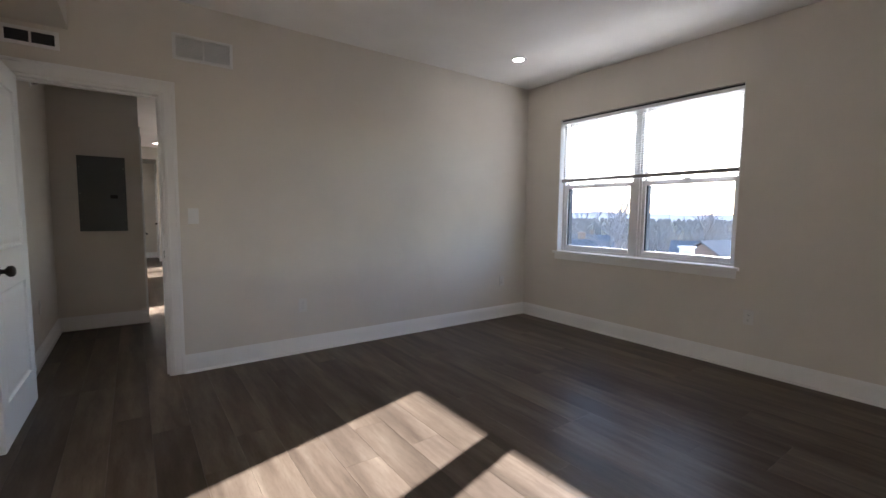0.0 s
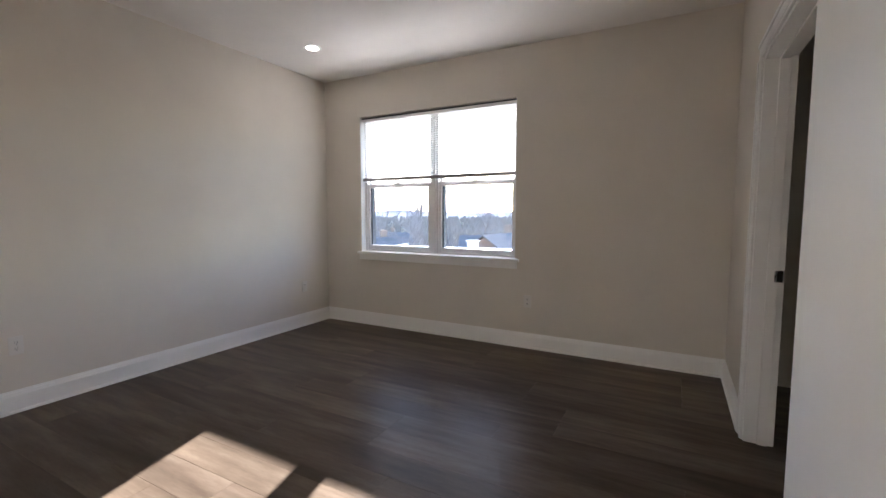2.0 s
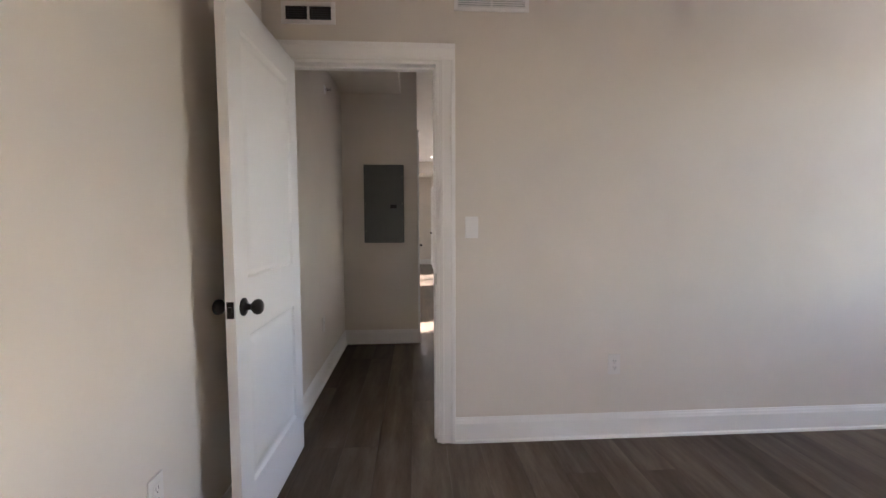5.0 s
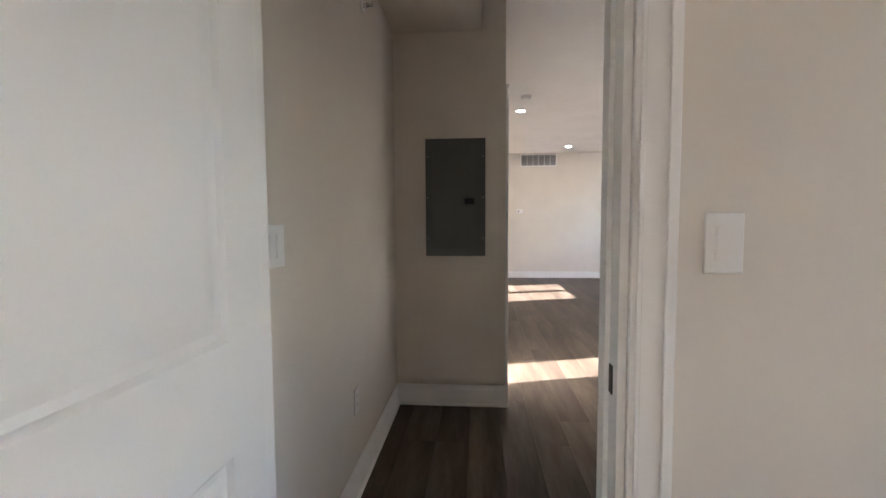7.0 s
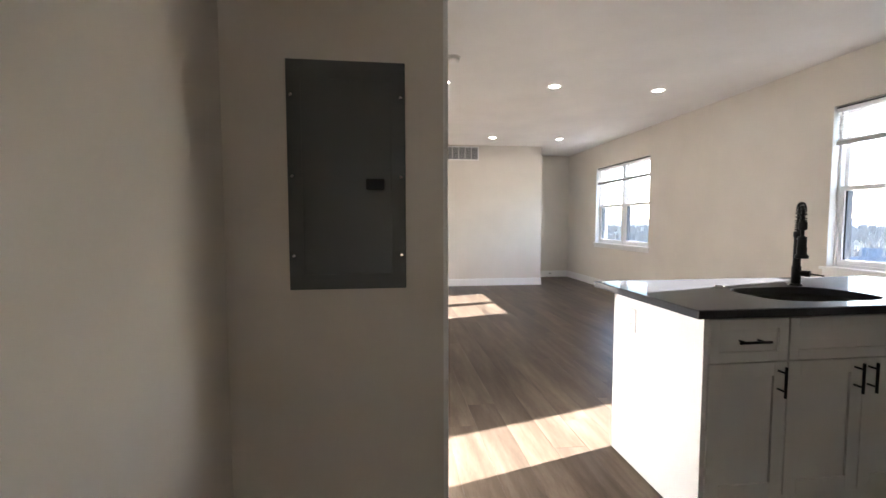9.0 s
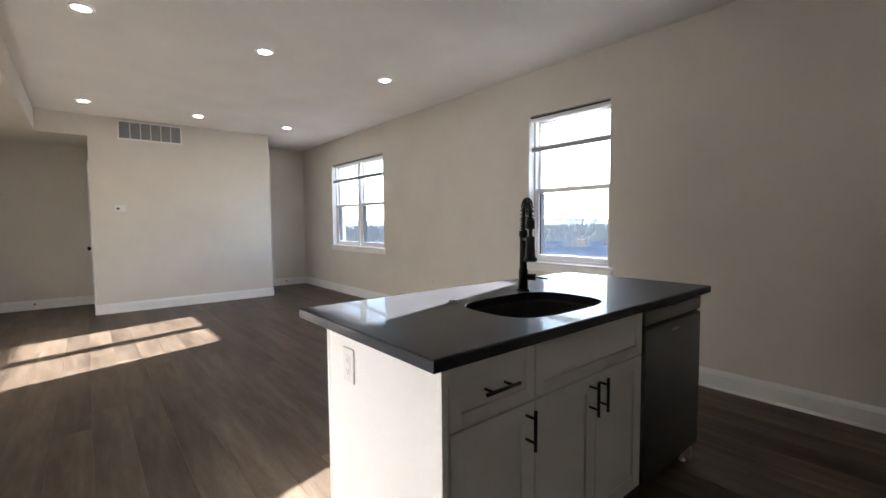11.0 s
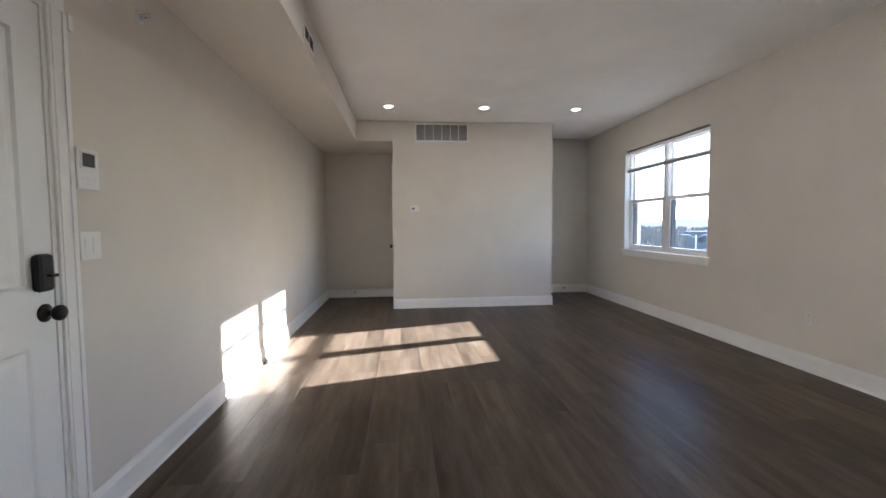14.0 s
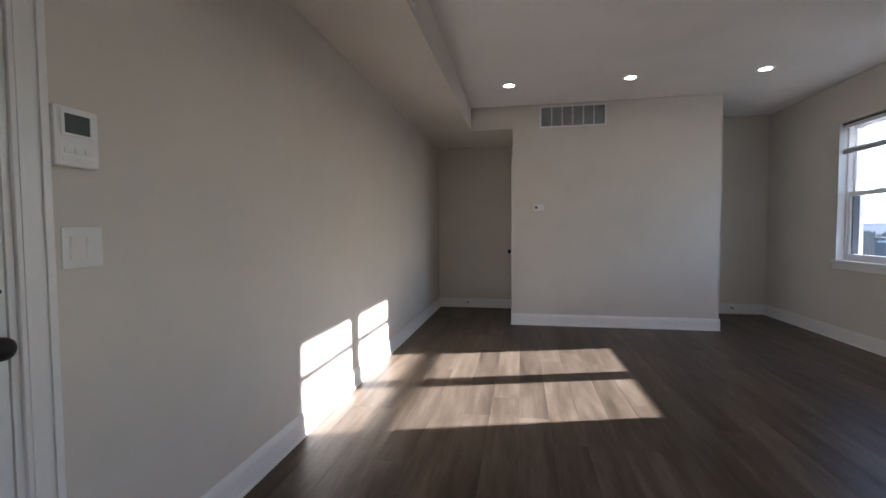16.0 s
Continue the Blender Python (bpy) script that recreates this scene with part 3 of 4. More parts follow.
# ---- switches, outlets, thermostats ----
def plate(name, m, w, h, label, category, kinds):
    """A cover plate with rockers or sockets. Local x along the wall, y out, z up."""
    t = thing(name, m, label, category)
    skin = PLASTIC if "rocker" in kinds else OUTLET
    part("cover_plate", box(bmesh.new(), -w / 2, 0, -h / 2, w / 2, 0.006, h / 2, 0.0025), skin, t)
    for i, k in enumerate(kinds):
        x = (i - (len(kinds) - 1) / 2) * 0.046
        if k == "rocker":
            part("switch_frame", boxes([(x - 0.0175, 0.006, -0.034, x + 0.0175, 0.0075, 0.034)], 0.0006), PLASTIC, t)
            bm = bmesh.new()
            prof = [(-0.031, 0.0075), (-0.031, 0.0090), (0.0, 0.0085), (0.031, 0.0110), (0.031, 0.0075)]
            va = [bm.verts.new((x - 0.0145, y, z)) for z, y in prof]
            vb = [bm.verts.new((x + 0.0145, y, z)) for z, y in prof]
            for j in range(4):
                bm.faces.new((va[j], va[j + 1], vb[j + 1], vb[j]))
            bm.faces.new(va)
            bm.faces.new(list(reversed(vb)))
            part("rocker", bm, PLASTIC, t)
        else:
            part("socket_face", boxes([(x - 0.017, 0.006, -0.034, x + 0.017, 0.008, 0.034)], 0.001), skin, t)
            for z in (-0.019, 0.019):
                for dx in (-0.0065, 0.0065):
                    part("slot", boxes([(x + dx - 0.0012, 0.008, z - 0.004, x + dx + 0.0012, 0.0083, z + 0.006)]), DARK, t)
                part("slot", lathe([(0.0024, 0.008), (0.0024, 0.0083)], "y", 8, (x, 0, z - 0.0105)), DARK, t)
        for z in (-0.048, 0.048):
            part("screw", lathe([(0.003, 0.006), (0.003, 0.0068)], "y", 10, (x, 0, z)), skin, t)
    return t


plate("light_switch", pose(0.585, 3.80, 1.205, 0, 0, 180), 0.072, 0.117, "white single rocker switch beside the doorway", "switch", ["rocker"])
plate("light_switch", pose(LX, 4.056, 1.185, 0, 0, -90), 0.118, 0.117, "white double rocker switch in the hall", "switch", ["rocker", "rocker"])
plate("light_switch", pose(LX, 8.148, 1.163, 0, 0, -90), 0.118, 0.117, "white double rocker switch beside the entry door", "switch", ["rocker", "rocker"])
OUT = [(1.40, 3.80, 0.425, 180, "white wall outlet low on the bedroom wall"), (3.80, 3.80, 0.44, 180, "white wall outlet near the window corner"), (XE, 1.355, 0.44, 90, "white wall outlet under the bedroom window"),
       (XE, 9.44, 0.45, 90, "white wall outlet low on the living room wall"), (LX, 4.81, 0.44, -90, "white wall outlet low in the hall"), (BX, 2.75, 0.43, -90, "white wall outlet behind the open door")]
for x, y, z, rz, lab in OUT:
    plate("wall_outlet", pose(x, y, z, 0, 0, rz), 0.072, 0.117, lab, "outlet", ["socket"])
th1 = thing("intercom", pose(LX, 8.131, 1.475, 0, 0, -90), "white wall intercom with a grey screen above switches", "intercom")
part("body", box(bmesh.new(), -0.062, 0, -0.083, 0.062, 0.022, 0.083, 0.005), PLASTIC, th1)
part("screen", boxes([(-0.036, 0.022, 0.010, 0.036, 0.0225, 0.064)]), SCREEN, th1, "dark grey display")
part("screen_frame", boxes([(-0.046, 0.022, 0.064, 0.046, 0.0255, 0.073), (-0.046, 0.022, 0.001, 0.046, 0.0255, 0.010), (-0.046, 0.022, 0.010, -0.036, 0.0255, 0.064), (0.036, 0.022, 0.010, 0.046, 0.0255, 0.064)], 0.001), TRIM, th1)
part("button_panel", boxes([(-0.052, 0.022, -0.074, 0.052, 0.0235, -0.014)], 0.001), TRIM, th1)
for i in range(3):
    part("button", boxes([(-0.04 + i * 0.029, 0.022, -0.045, -0.018 + i * 0.029, 0.0255, -0.030)], 0.002), PLASTIC, th1)
part("button_strip", boxes([(-0.045, 0.022, -0.068, 0.045, 0.0245, -0.054)], 0.002), PLASTIC, th1)
th2 = thing("thermostat", pose(1.045, FY, 1.485, 0, 0, 180), "small white thermostat with a dark display", "thermostat")
part("body", box(bmesh.new(), -0.065, 0, -0.045, 0.065, 0.024, 0.045, 0.006), PLASTIC, th2)
part("screen", boxes([(0.012, 0.024, -0.018, 0.045, 0.0245, 0.010)]), SCREEN, th2, "dark display")
for nm, y, z in (("sidewall_sprinkler", 8.57, 2.29), ("sidewall_sprinkler", 5.03, 2.29)):
    sp = thing(nm, pose(LX, y, z, 0, 0, -90), "small chrome fire sprinkler head on the wall", "sprinkler")
    part("escutcheon", lathe([(0.036, 0.0), (0.034, 0.006), (0.022, 0.010)], "y", 24), PLASTIC, sp)
    part("nozzle", lathe([(0.012, 0.010), (0.010, 0.030), (0.006, 0.034), (0.006, 0.05)], "y", 16), CHROME, sp)
    part("deflector", boxes([(-0.016, 0.05, -0.004, 0.016, 0.053, 0.016), (-0.014, 0.032, -0.002, -0.010, 0.052, 0.003), (0.010, 0.032, -0.002, 0.014, 0.052, 0.003)], 0.0008), CHROME, sp)
sn = thing("door_sensor", pose(LX, 8.09, 2.04, 0, 0, -90), "small white door sensor beside the entry casing", "sensor")
part("body", box(bmesh.new(), -0.012, 0, -0.032, 0.012, 0.014, 0.032, 0.003), PLASTIC, sn)
for x in (0.02, 3.75):
    ds = thing("door_stop", pose(x, LY1 - 0.014, 0.085), "small dark door stop screwed into the baseboard", "door stop")
    part("rod", lathe([(0.010, 0.0), (0.010, -0.006), (0.005, -0.008), (0.005, -0.05)], "y", 12), BRONZE, ds)
    part("tip", lathe([(0.010, -0.05), (0.011, -0.06), (0.006, -0.066)], "y", 12), BLACK, ds)
# closet shelf and rod behind the closet opening
cs = thing("closet_shelf", pose(0, 0, 0), "white wire closet shelf on the closet back wall", "shelf")
part("shelf_board", boxes([(CX0 - 0.36, -1.098, 1.63, XE - 0.002, -0.75, 1.648)], 0.002), TRIM, cs)
part("rod", tube([(CX0 - 0.37, -0.80, 1.57), (XE - 0.002, -0.80, 1.57)], 0.015, 12), CHROME, cs)


# ---- kitchen island ----
IY = 5.825        # face of the cabinet boxes


def pull(t, x, z, length, upright):
    r = 0.0055
    if upright:
        a, b = (x, -0.036, z - length / 2), (x, -0.036, z + length / 2)
        posts = [(x, z - length * 0.3), (x, z + length * 0.3)]
    else:
        a, b = (x - length / 2, -0.036, z), (x + length / 2, -0.036, z)
        posts = [(x - length * 0.3, z), (x + length * 0.3, z)]
    bm = tube([a, b], r, 10)
    for px, pz in posts:
        tube([(px, 0.0, pz), (px, -0.036, pz)], 0.0042, 8, bm)
    return part("handle", bm, BLACK, t, "black bar pull")


def shaker(name, t, x0, x1, z0, z1):
    """A shaker front: frame with a recessed flat panel. Local y = 0 is the outer face's back."""
    s = 0.058 if z1 - z0 > 0.3 else 0.042
    d = 0.019
    ob = part(name, boxes([(x0, -d, z0, x0 + s, 0, z1), (x1 - s, -d, z0, x1, 0, z1), (x0 + s, -d, z0, x1 - s, 0, z0 + s), (x0 + s, -d, z1 - s, x1 - s, 0, z1)], 0.0015), CABP, t)
    part("front_panel", boxes([(x0 + s - 0.002, -d + 0.009, z0 + s - 0.002, x1 - s + 0.002, -0.002, z1 - s + 0.002)]), CABP, ob)
    return ob


def cabinet(name, x0, x1, label):
    t = thing(name, pose(x0, IY, 0), label, "cabinet", "island cabinets")
    w = x1 - x0
    part("body", boxes([(0, 0, 0.11, 0.018, 0.60, 0.879), (w - 0.018, 0, 0.11, w, 0.60, 0.879), (0.018, 0, 0.11, w - 0.018, 0.60, 0.128), (0.018, 0.582, 0.128, w - 0.018, 0.60, 0.879),
                        (0.018, 0, 0.128, w - 0.018, 0.018, 0.879)]), CABP, t)
    part("toe_kick", boxes([(0, 0.065, 0, w, 0.08, 0.11)]), CABP, t)
    return t, w


c1, w1 = cabinet("drawer_cabinet", 1.355, 1.706, "white shaker base cabinet with one drawer above a door")
f1 = shaker("drawer_front", c1, 0.002, w1 - 0.002, 0.693, 0.868)
f2 = shaker("cabinet_door", c1, 0.002, w1 - 0.002, 0.126, 0.688)
pull(f1, w1 / 2 - 0.005, 0.782, 0.135, False).location.y = -0.019
pull(f2, w1 - 0.042, 0.615, 0.125, True).location.y = -0.019
c2, w2 = cabinet("sink_cabinet", 1.708, 2.412, "white shaker sink base cabinet with two doors")
shaker("false_drawer_front", c2, 0.002, w2 - 0.002, 0.693, 0.868)
f4 = shaker("cabinet_door", c2, 0.002, w2 / 2 - 0.0015, 0.126, 0.688)
f5 = shaker("cabinet_door", c2, w2 / 2 + 0.0015, w2 - 0.002, 0.126, 0.688)
pull(f4, w2 / 2 - 0.042, 0.615, 0.125, True).location.y = -0.019
pull(f5, w2 / 2 + 0.022, 0.615, 0.125, True).location.y = -0.019
ie = thing("island_end_panel", pose(1.332, 5.81, 0), "white flat end panel of the kitchen island", "cabinet panel")
part("panel", boxes([(0.002, 0.02, 0, 0.021, 0.66, 0.879)], 0.001), CABP, ie)
part("corner_post", boxes([(0.0, 0.0, 0.0, 0.0225, 0.02, 0.879)], 0.002), CABP, ie)
part("back_panel", boxes([(0.0, 0.66, 0, 1.70, 0.68, 0.879)], 0.002), CABP, ie)
plate("island_outlet", pose(1.334, 6.315, 0.755, 0, 0, 90), 0.074, 0.12, "white double outlet on the island end panel", "outlet", ["socket"])
dw = thing("dishwasher", pose(2.418, 5.81, 0), "dark stainless steel dishwasher in the island", "dishwasher")
part("tub", boxes([(0.0, 0.03, 0.10, 0.60, 0.60, 0.868)]), DARK, dw)
dd = part("door_front", boxes([(0.004, -0.014, 0.115, 0.596, 0.03, 0.790)], 0.004), STEEL, dw, "brushed dark steel door")
part("control_strip", boxes([(0.004, -0.012, 0.806, 0.596, 0.03, 0.866)], 0.003), STEEL, dw)
part("pocket", boxes([(0.004, 0.004, 0.790, 0.596, 0.03, 0.806)]), DARK, dw)
part("badge", boxes([(0.26, -0.0146, 0.745, 0.34, -0.0138, 0.757)]), CHROME, dd)
part("toe_plate", boxes([(0.01, 0.06, 0.02, 0.59, 0.075, 0.115)]), DARK, dw)
for fx in (0.565,):
    part("foot", lathe([(0.016, 0.0), (0.018, 0.006), (0.008, 0.012), (0.008, 0.10)], "z", 14, (fx, 0.045, 0)), PLASTIC, dw, "white levelling foot")
tagged(part("island_side_panel", boxes([(3.020, 5.83, 0, 3.032, 6.49, 0.879)], 0.001), CABP), "white end panel beside the dishwasher", "cabinet panel")

# worktop with an undermount sink
TX0, TX1, TY0, TY1, TZ0, TZ1 = 1.277, 3.07, 5.772, 6.615, 0.880, 0.915
SX, SY, SA, SB = 2.045, 6.075, 0.285, 0.195


def oval(a, b, k, e=3.4):
    c, s = math.cos(k), math.sin(k)
    r = (abs(c / a) ** e + abs(s / b) ** e) ** (-1 / e)
    return r * c, r * s


def worktop():
    bm = bmesh.new()
    n = 96
    angles = [2 * math.pi * i / n for i in range(n)]
    for cx, cy in ((TX0, TY0), (TX1, TY0), (TX1, TY1), (TX0, TY1)):
        k = math.atan2(cy - SY, cx - SX) % (2 * math.pi)
        j = min(range(n), key=lambda i: abs(angles[i] - k))
        angles[j] = k

    def edge(k, ins):
        c, s = math.cos(k), math.sin(k)
        ts = []
        if abs(c) > 1e-9:
            ts.append(((TX1 - SX) if c > 0 else (TX0 - SX)) / c)
        if abs(s) > 1e-9:
            ts.append(((TY1 - SY) if s > 0 else (TY0 - SY)) / s)
        r = min(ts)
        x, y = SX + r * c, SY + r * s
        return min(max(x, TX0 + ins), TX1 - ins), min(max(y, TY0 + ins), TY1 - ins)

    layers = []
    for kind, z, v in (("in", TZ0, 0.0), ("in", TZ1 - 0.002, 0.0), ("in", TZ1, 0.002), ("out", TZ1, 0.004), ("out", TZ1 - 0.004, 0.0), ("out", TZ0 + 0.003, 0.0), ("out", TZ0, 0.003)):
        ring = []
        for k in angles:
            if kind == "in":
                x, y = oval(SA + v, SB + v, k)
                ring.append(bm.verts.new((SX + x, SY + y, z)))
            else:
                x, y = edge(k, v)
                ring.append(bm.verts.new((x, y, z)))
        layers.append(ring)
    layers.append(layers[0])
    for a, b in zip(layers, layers[1:]):
        for i in range(n):
            bm.faces.new((a[i], a[(i + 1) % n], b[(i + 1) % n], b[i]))
    return bm


tagged(part("island_worktop", worktop(), QUARTZ), "polished dark grey quartz worktop with a sink cutout", "countertop")
sk = thing("kitchen_sink", pose(SX, SY, 0), "dark undermount oval kitchen sink in the island", "sink")
bm = bmesh.new()
rings = []
for a, b, z in ((SA + 0.02, SB + 0.02, 0.878), (SA + 0.004, SB + 0.004, 0.8785), (SA + 0.003, SB + 0.003, 0.86), (SA - 0.01, SB - 0.01, 0.74), (SA - 0.03, SB - 0.03, 0.70), (SA - 0.08, SB - 0.08, 0.684), (0.05, 0.05, 0.678)):
    rings.append([bm.verts.new((*oval(a, b, 2 * math.pi * i / 64), z)) for i in range(64)])
for a, b in zip(rings, rings[1:]):
    for i in range(64):
        bm.faces.new((a[i], a[(i + 1) % 64], b[(i + 1) % 64], b[i])).smooth = True
part("bowl", bm, SINKM, sk)
part("drain", lathe([(0.051, 0.676), (0.051, 0.682), (0.042, 0.683), (0.036, 0.678), (0.01, 0.678)], "z", 24), CHROME, sk)

fa = thing("kitchen_faucet", pose(2.262, 6.315, TZ1), "matte black spring faucet with pull-down spray head", "faucet")
part("base_flange", lathe([(0.030, 0.0), (0.030, 0.006), (0.026, 0.010)], "z", 24), BLACK, fa)
part("column", lathe([(0.0215, 0.006), (0.0215, 0.100), (0.018, 0.105), (0.0165, 0.255), (0.0205, 0.258), (0.0205, 0.284), (0.015, 0.289)], "z", 24), BLACK, fa)
arc = []
RA = 0.105
WAY = Vector((-0.67, -0.742, 0)).normalized()
for i in range(61):
    u = i / 60
    if u < 0.25:
        arc.append(Vector((0, 0, 0.285 + 0.062 * u / 0.25)))
    elif u < 0.85:
        k = math.pi * (u - 0.25) / 0.60
        arc.append(WAY * (RA * (1 - math.cos(k))) + Vector((0, 0, 0.345 + 0.078 * math.sin(k))))
    else:
        arc.append(WAY * (2 * RA) + Vector((0, 0, 0.347 - 0.02 * (u - 0.85) / 0.15)))
part("hose", tube(arc, 0.0085, 10), BLACK, fa)
coil, turns, N = [], 20, 20 * 14
for i in range(N + 1):
    u = i / N * 60
    j = min(int(u), 59)
    p = arc[j].lerp(arc[j + 1], u - j)
    d = (arc[j + 1] - arc[j]).normalized()
    s1 = WAY.cross(Vector((0, 0, 1))).normalized()
    s2 = d.cross(s1).normalized()
    k = 2 * math.pi * turns * i / N
    coil.append(p + 0.0142 * (math.cos(k) * s1 + math.sin(k) * s2))
part("spring", tube(coil, 0.0030, 6), BLACK, fa)
hx, hy = WAY.x * 2 * RA, WAY.y * 2 * RA
part("spray_head", lathe([(0.014, 0.338), (0.0185, 0.334), (0.0185, 0.300), (0.008, 0.297), (0.008, 0.268), (0.019, 0.265), (0.019, 0.215), (0.0215, 0.210), (0.0205, 0.182), (0.029, 0.172), (0.029, 0.160), (0.02, 0.158)], "z", 20, (hx, hy, 0)), BLACK, fa)
part("docking_arm", tube([(0, 0, 0.248), (hx, hy, 0.248)], 0.0065, 10), BLACK, fa)
hd = part("handle_hub", tube([(0.005, -0.008, 0.066), (0.030, -0.051, 0.066)], 0.0165, 16), BLACK, fa)
part("handle_lever", tube([(0.028, -0.048, 0.066), (0.058, -0.100, 0.060)], 0.0042, 10), BLACK, hd)
sw = thing("air_switch", pose(1.806, 6.305, TZ1), "small chrome disposal air switch beside the sink", "air switch")
part("collar", lathe([(0.021, 0.0), (0.021, 0.004), (0.017, 0.008)], "z", 24), CHROME, sw)
part("button", lathe([(0.0165, 0.0075), (0.0165, 0.0095), (0.006, 0.0105)], "z", 20), BLACK, sw)


# ---- outside ----
def outdoor(name, col, rough=0.85, scale=0.2, vary=0.25):
    m, n, l, b = mat(name, rough)
    b.inputs["Specular IOR Level"].default_value = 0.0
    v = coords(n, l)
    lo, hi = [c * (1 - vary) for c in col], [min(1, c * (1 + vary)) for c in col]
    l.new(ramp(n, l, noise_tex(n, l, v, scale, 6), [(0.3, lo), (0.7, hi)]), b.inputs["Base Color"])
    return m


GROUND = outdoor("winter_ground", (0.075, 0.078, 0.072), 0.95, 0.03, 0.4)
WOODM = outdoor("bare_winter_woods", (0.255, 0.232, 0.213), 0.95, 0.05, 0.15)
# aerial haze over the hills is mixed into this blue-grey base colour
HILLM = outdoor("hills_with_painted_haze", (0.23, 0.24, 0.26), 1.0, 0.004, 0.15)
ROOFW = outdoor("white_roof_membrane", (0.6, 0.61, 0.63), 0.7, 0.4, 0.08)
SHING = outdoor("grey_roof_shingles", (0.17, 0.165, 0.165), 0.9, 1.5, 0.25)
BRICKM = outdoor("weathered_brick", (0.27, 0.205, 0.165), 0.9, 1.0, 0.2)
SIDING = outdoor("pale_siding", (0.50, 0.50, 0.50), 0.8, 0.6, 0.1)
BARK = outdoor("grey_bark", (0.26, 0.25, 0.25), 0.9, 3.0, 0.3)
FACADE = outdoor("grey_facade_panels", (0.17, 0.17, 0.175), 0.85, 0.3, 0.12)
PANE = metal_mat("dark_far_window", (0.05, 0.06, 0.08), 0.15, 0.0)
GZ = -9.0


def ground_sheet():
    bm = bmesh.new()
    vs = [[bm.verts.new((x, y, GZ - 0.00 + (noise.noise((x * 0.004, y * 0.004, 0)) * 3 if x > 60 else 0))) for y in range(-3000, 3001, 150)] for x in [-3000, -1000, -200, 0, 60] + list(range(150, 3001, 150))]
    for a, b in zip(vs, vs[1:]):
        for i in range(len(a) - 1):
            bm.faces.new((a[i], b[i], b[i + 1], a[i + 1]))
    return bm


tagged(part("ground", ground_sheet(), GROUND), "dull winter grass and ground far below", "ground", kind="structure")


def hills():
    bm = bmesh.new()
    for base, top, seed in ((900, 6, 3), (1500, 15, 7), (2400, 30, 11)):
        front = []
        for i in range(161):
            a = radians(-40 + 160 * i / 160)
            h = top * (0.55 + 0.5 * noise.fractal((a * 6, seed, 0), 1.0, 2.0, 5)) + GZ * 0.2
            front.append((a, h))
        lo = [bm.verts.new((base * math.cos(a), base * math.sin(a), GZ - 6)) for a, h in front]
        hi = [bm.verts.new(((base + 160) * math.cos(a), (base + 160) * math.sin(a), h)) for a, h in front]
        bk = [bm.verts.new(((base + 420) * math.cos(a), (base + 420) * math.sin(a), GZ - 6)) for a, h in front]
        for i in range(160):
            bm.faces.new((lo[i], lo[i + 1], hi[i + 1], hi[i]))
            bm.faces.new((hi[i], hi[i + 1], bk[i + 1], bk[i]))
    return bm


tagged(part("far_hills", hills(), HILLM), "wooded hills on the horizon, haze put into their blue-grey colour", "hills", kind="stuff")


def woods():
    """Leafless tree crowns over rolling ground: bundles of thin upright limbs and twigs."""
    verts, faces = [], []
    rng = random.Random(5)
    for k in range(2800):
        d = 60 + 800 * rng.random() ** 1.3
        a = radians(rng.uniform(-12, 86))
        x, y = d * math.cos(a), d * math.sin(a)
        if radians(42) < a < radians(60) and d < 104:
            continue
        h = rng.uniform(4.0, 7.6)
        r = h * rng.uniform(0.28, 0.42)
        w = 0.03 + d * 0.00035
        for j in range(15):
            k1, k2 = rng.uniform(0, 6.283), rng.uniform(0.2, 1.0)
            bx, by, bz = x + 0.1 * r * math.cos(k1), y + 0.1 * r * math.sin(k1), GZ + h * rng.uniform(0.0, 0.35)
            tx, ty, tz = x + r * k2 * math.cos(k1), y + r * k2 * math.sin(k1), GZ + h * (1.08 - 0.45 * k2 * k2 + rng.uniform(-0.08, 0.05))
            i = len(verts)
            q = w * rng.uniform(0.6, 2.2)
            px, py = -math.sin(a) * q, math.cos(a) * q
            verts += [(bx - px, by - py, bz), (bx + px, by + py, bz), (bx + 0.3, by + 0.3, bz), ((bx + tx) / 2 + 1.5 * px, (by + ty) / 2 + 1.5 * py, (bz + tz) / 2 + 0.4), (tx, ty, tz)]
            faces += [(i, i + 1, i + 3), (i, i + 3, i + 4), (i + 1, i + 2, i + 3), (i + 2, i + 4, i + 3)]
    me = bpy.data.meshes.new("woods")
    me.from_pydata(verts, [], faces)
    me.materials.append(WOODM)
    return new("bare_woods", me)


tagged(woods(), "leafless grey winter woods below the windows", "woods", kind="stuff")


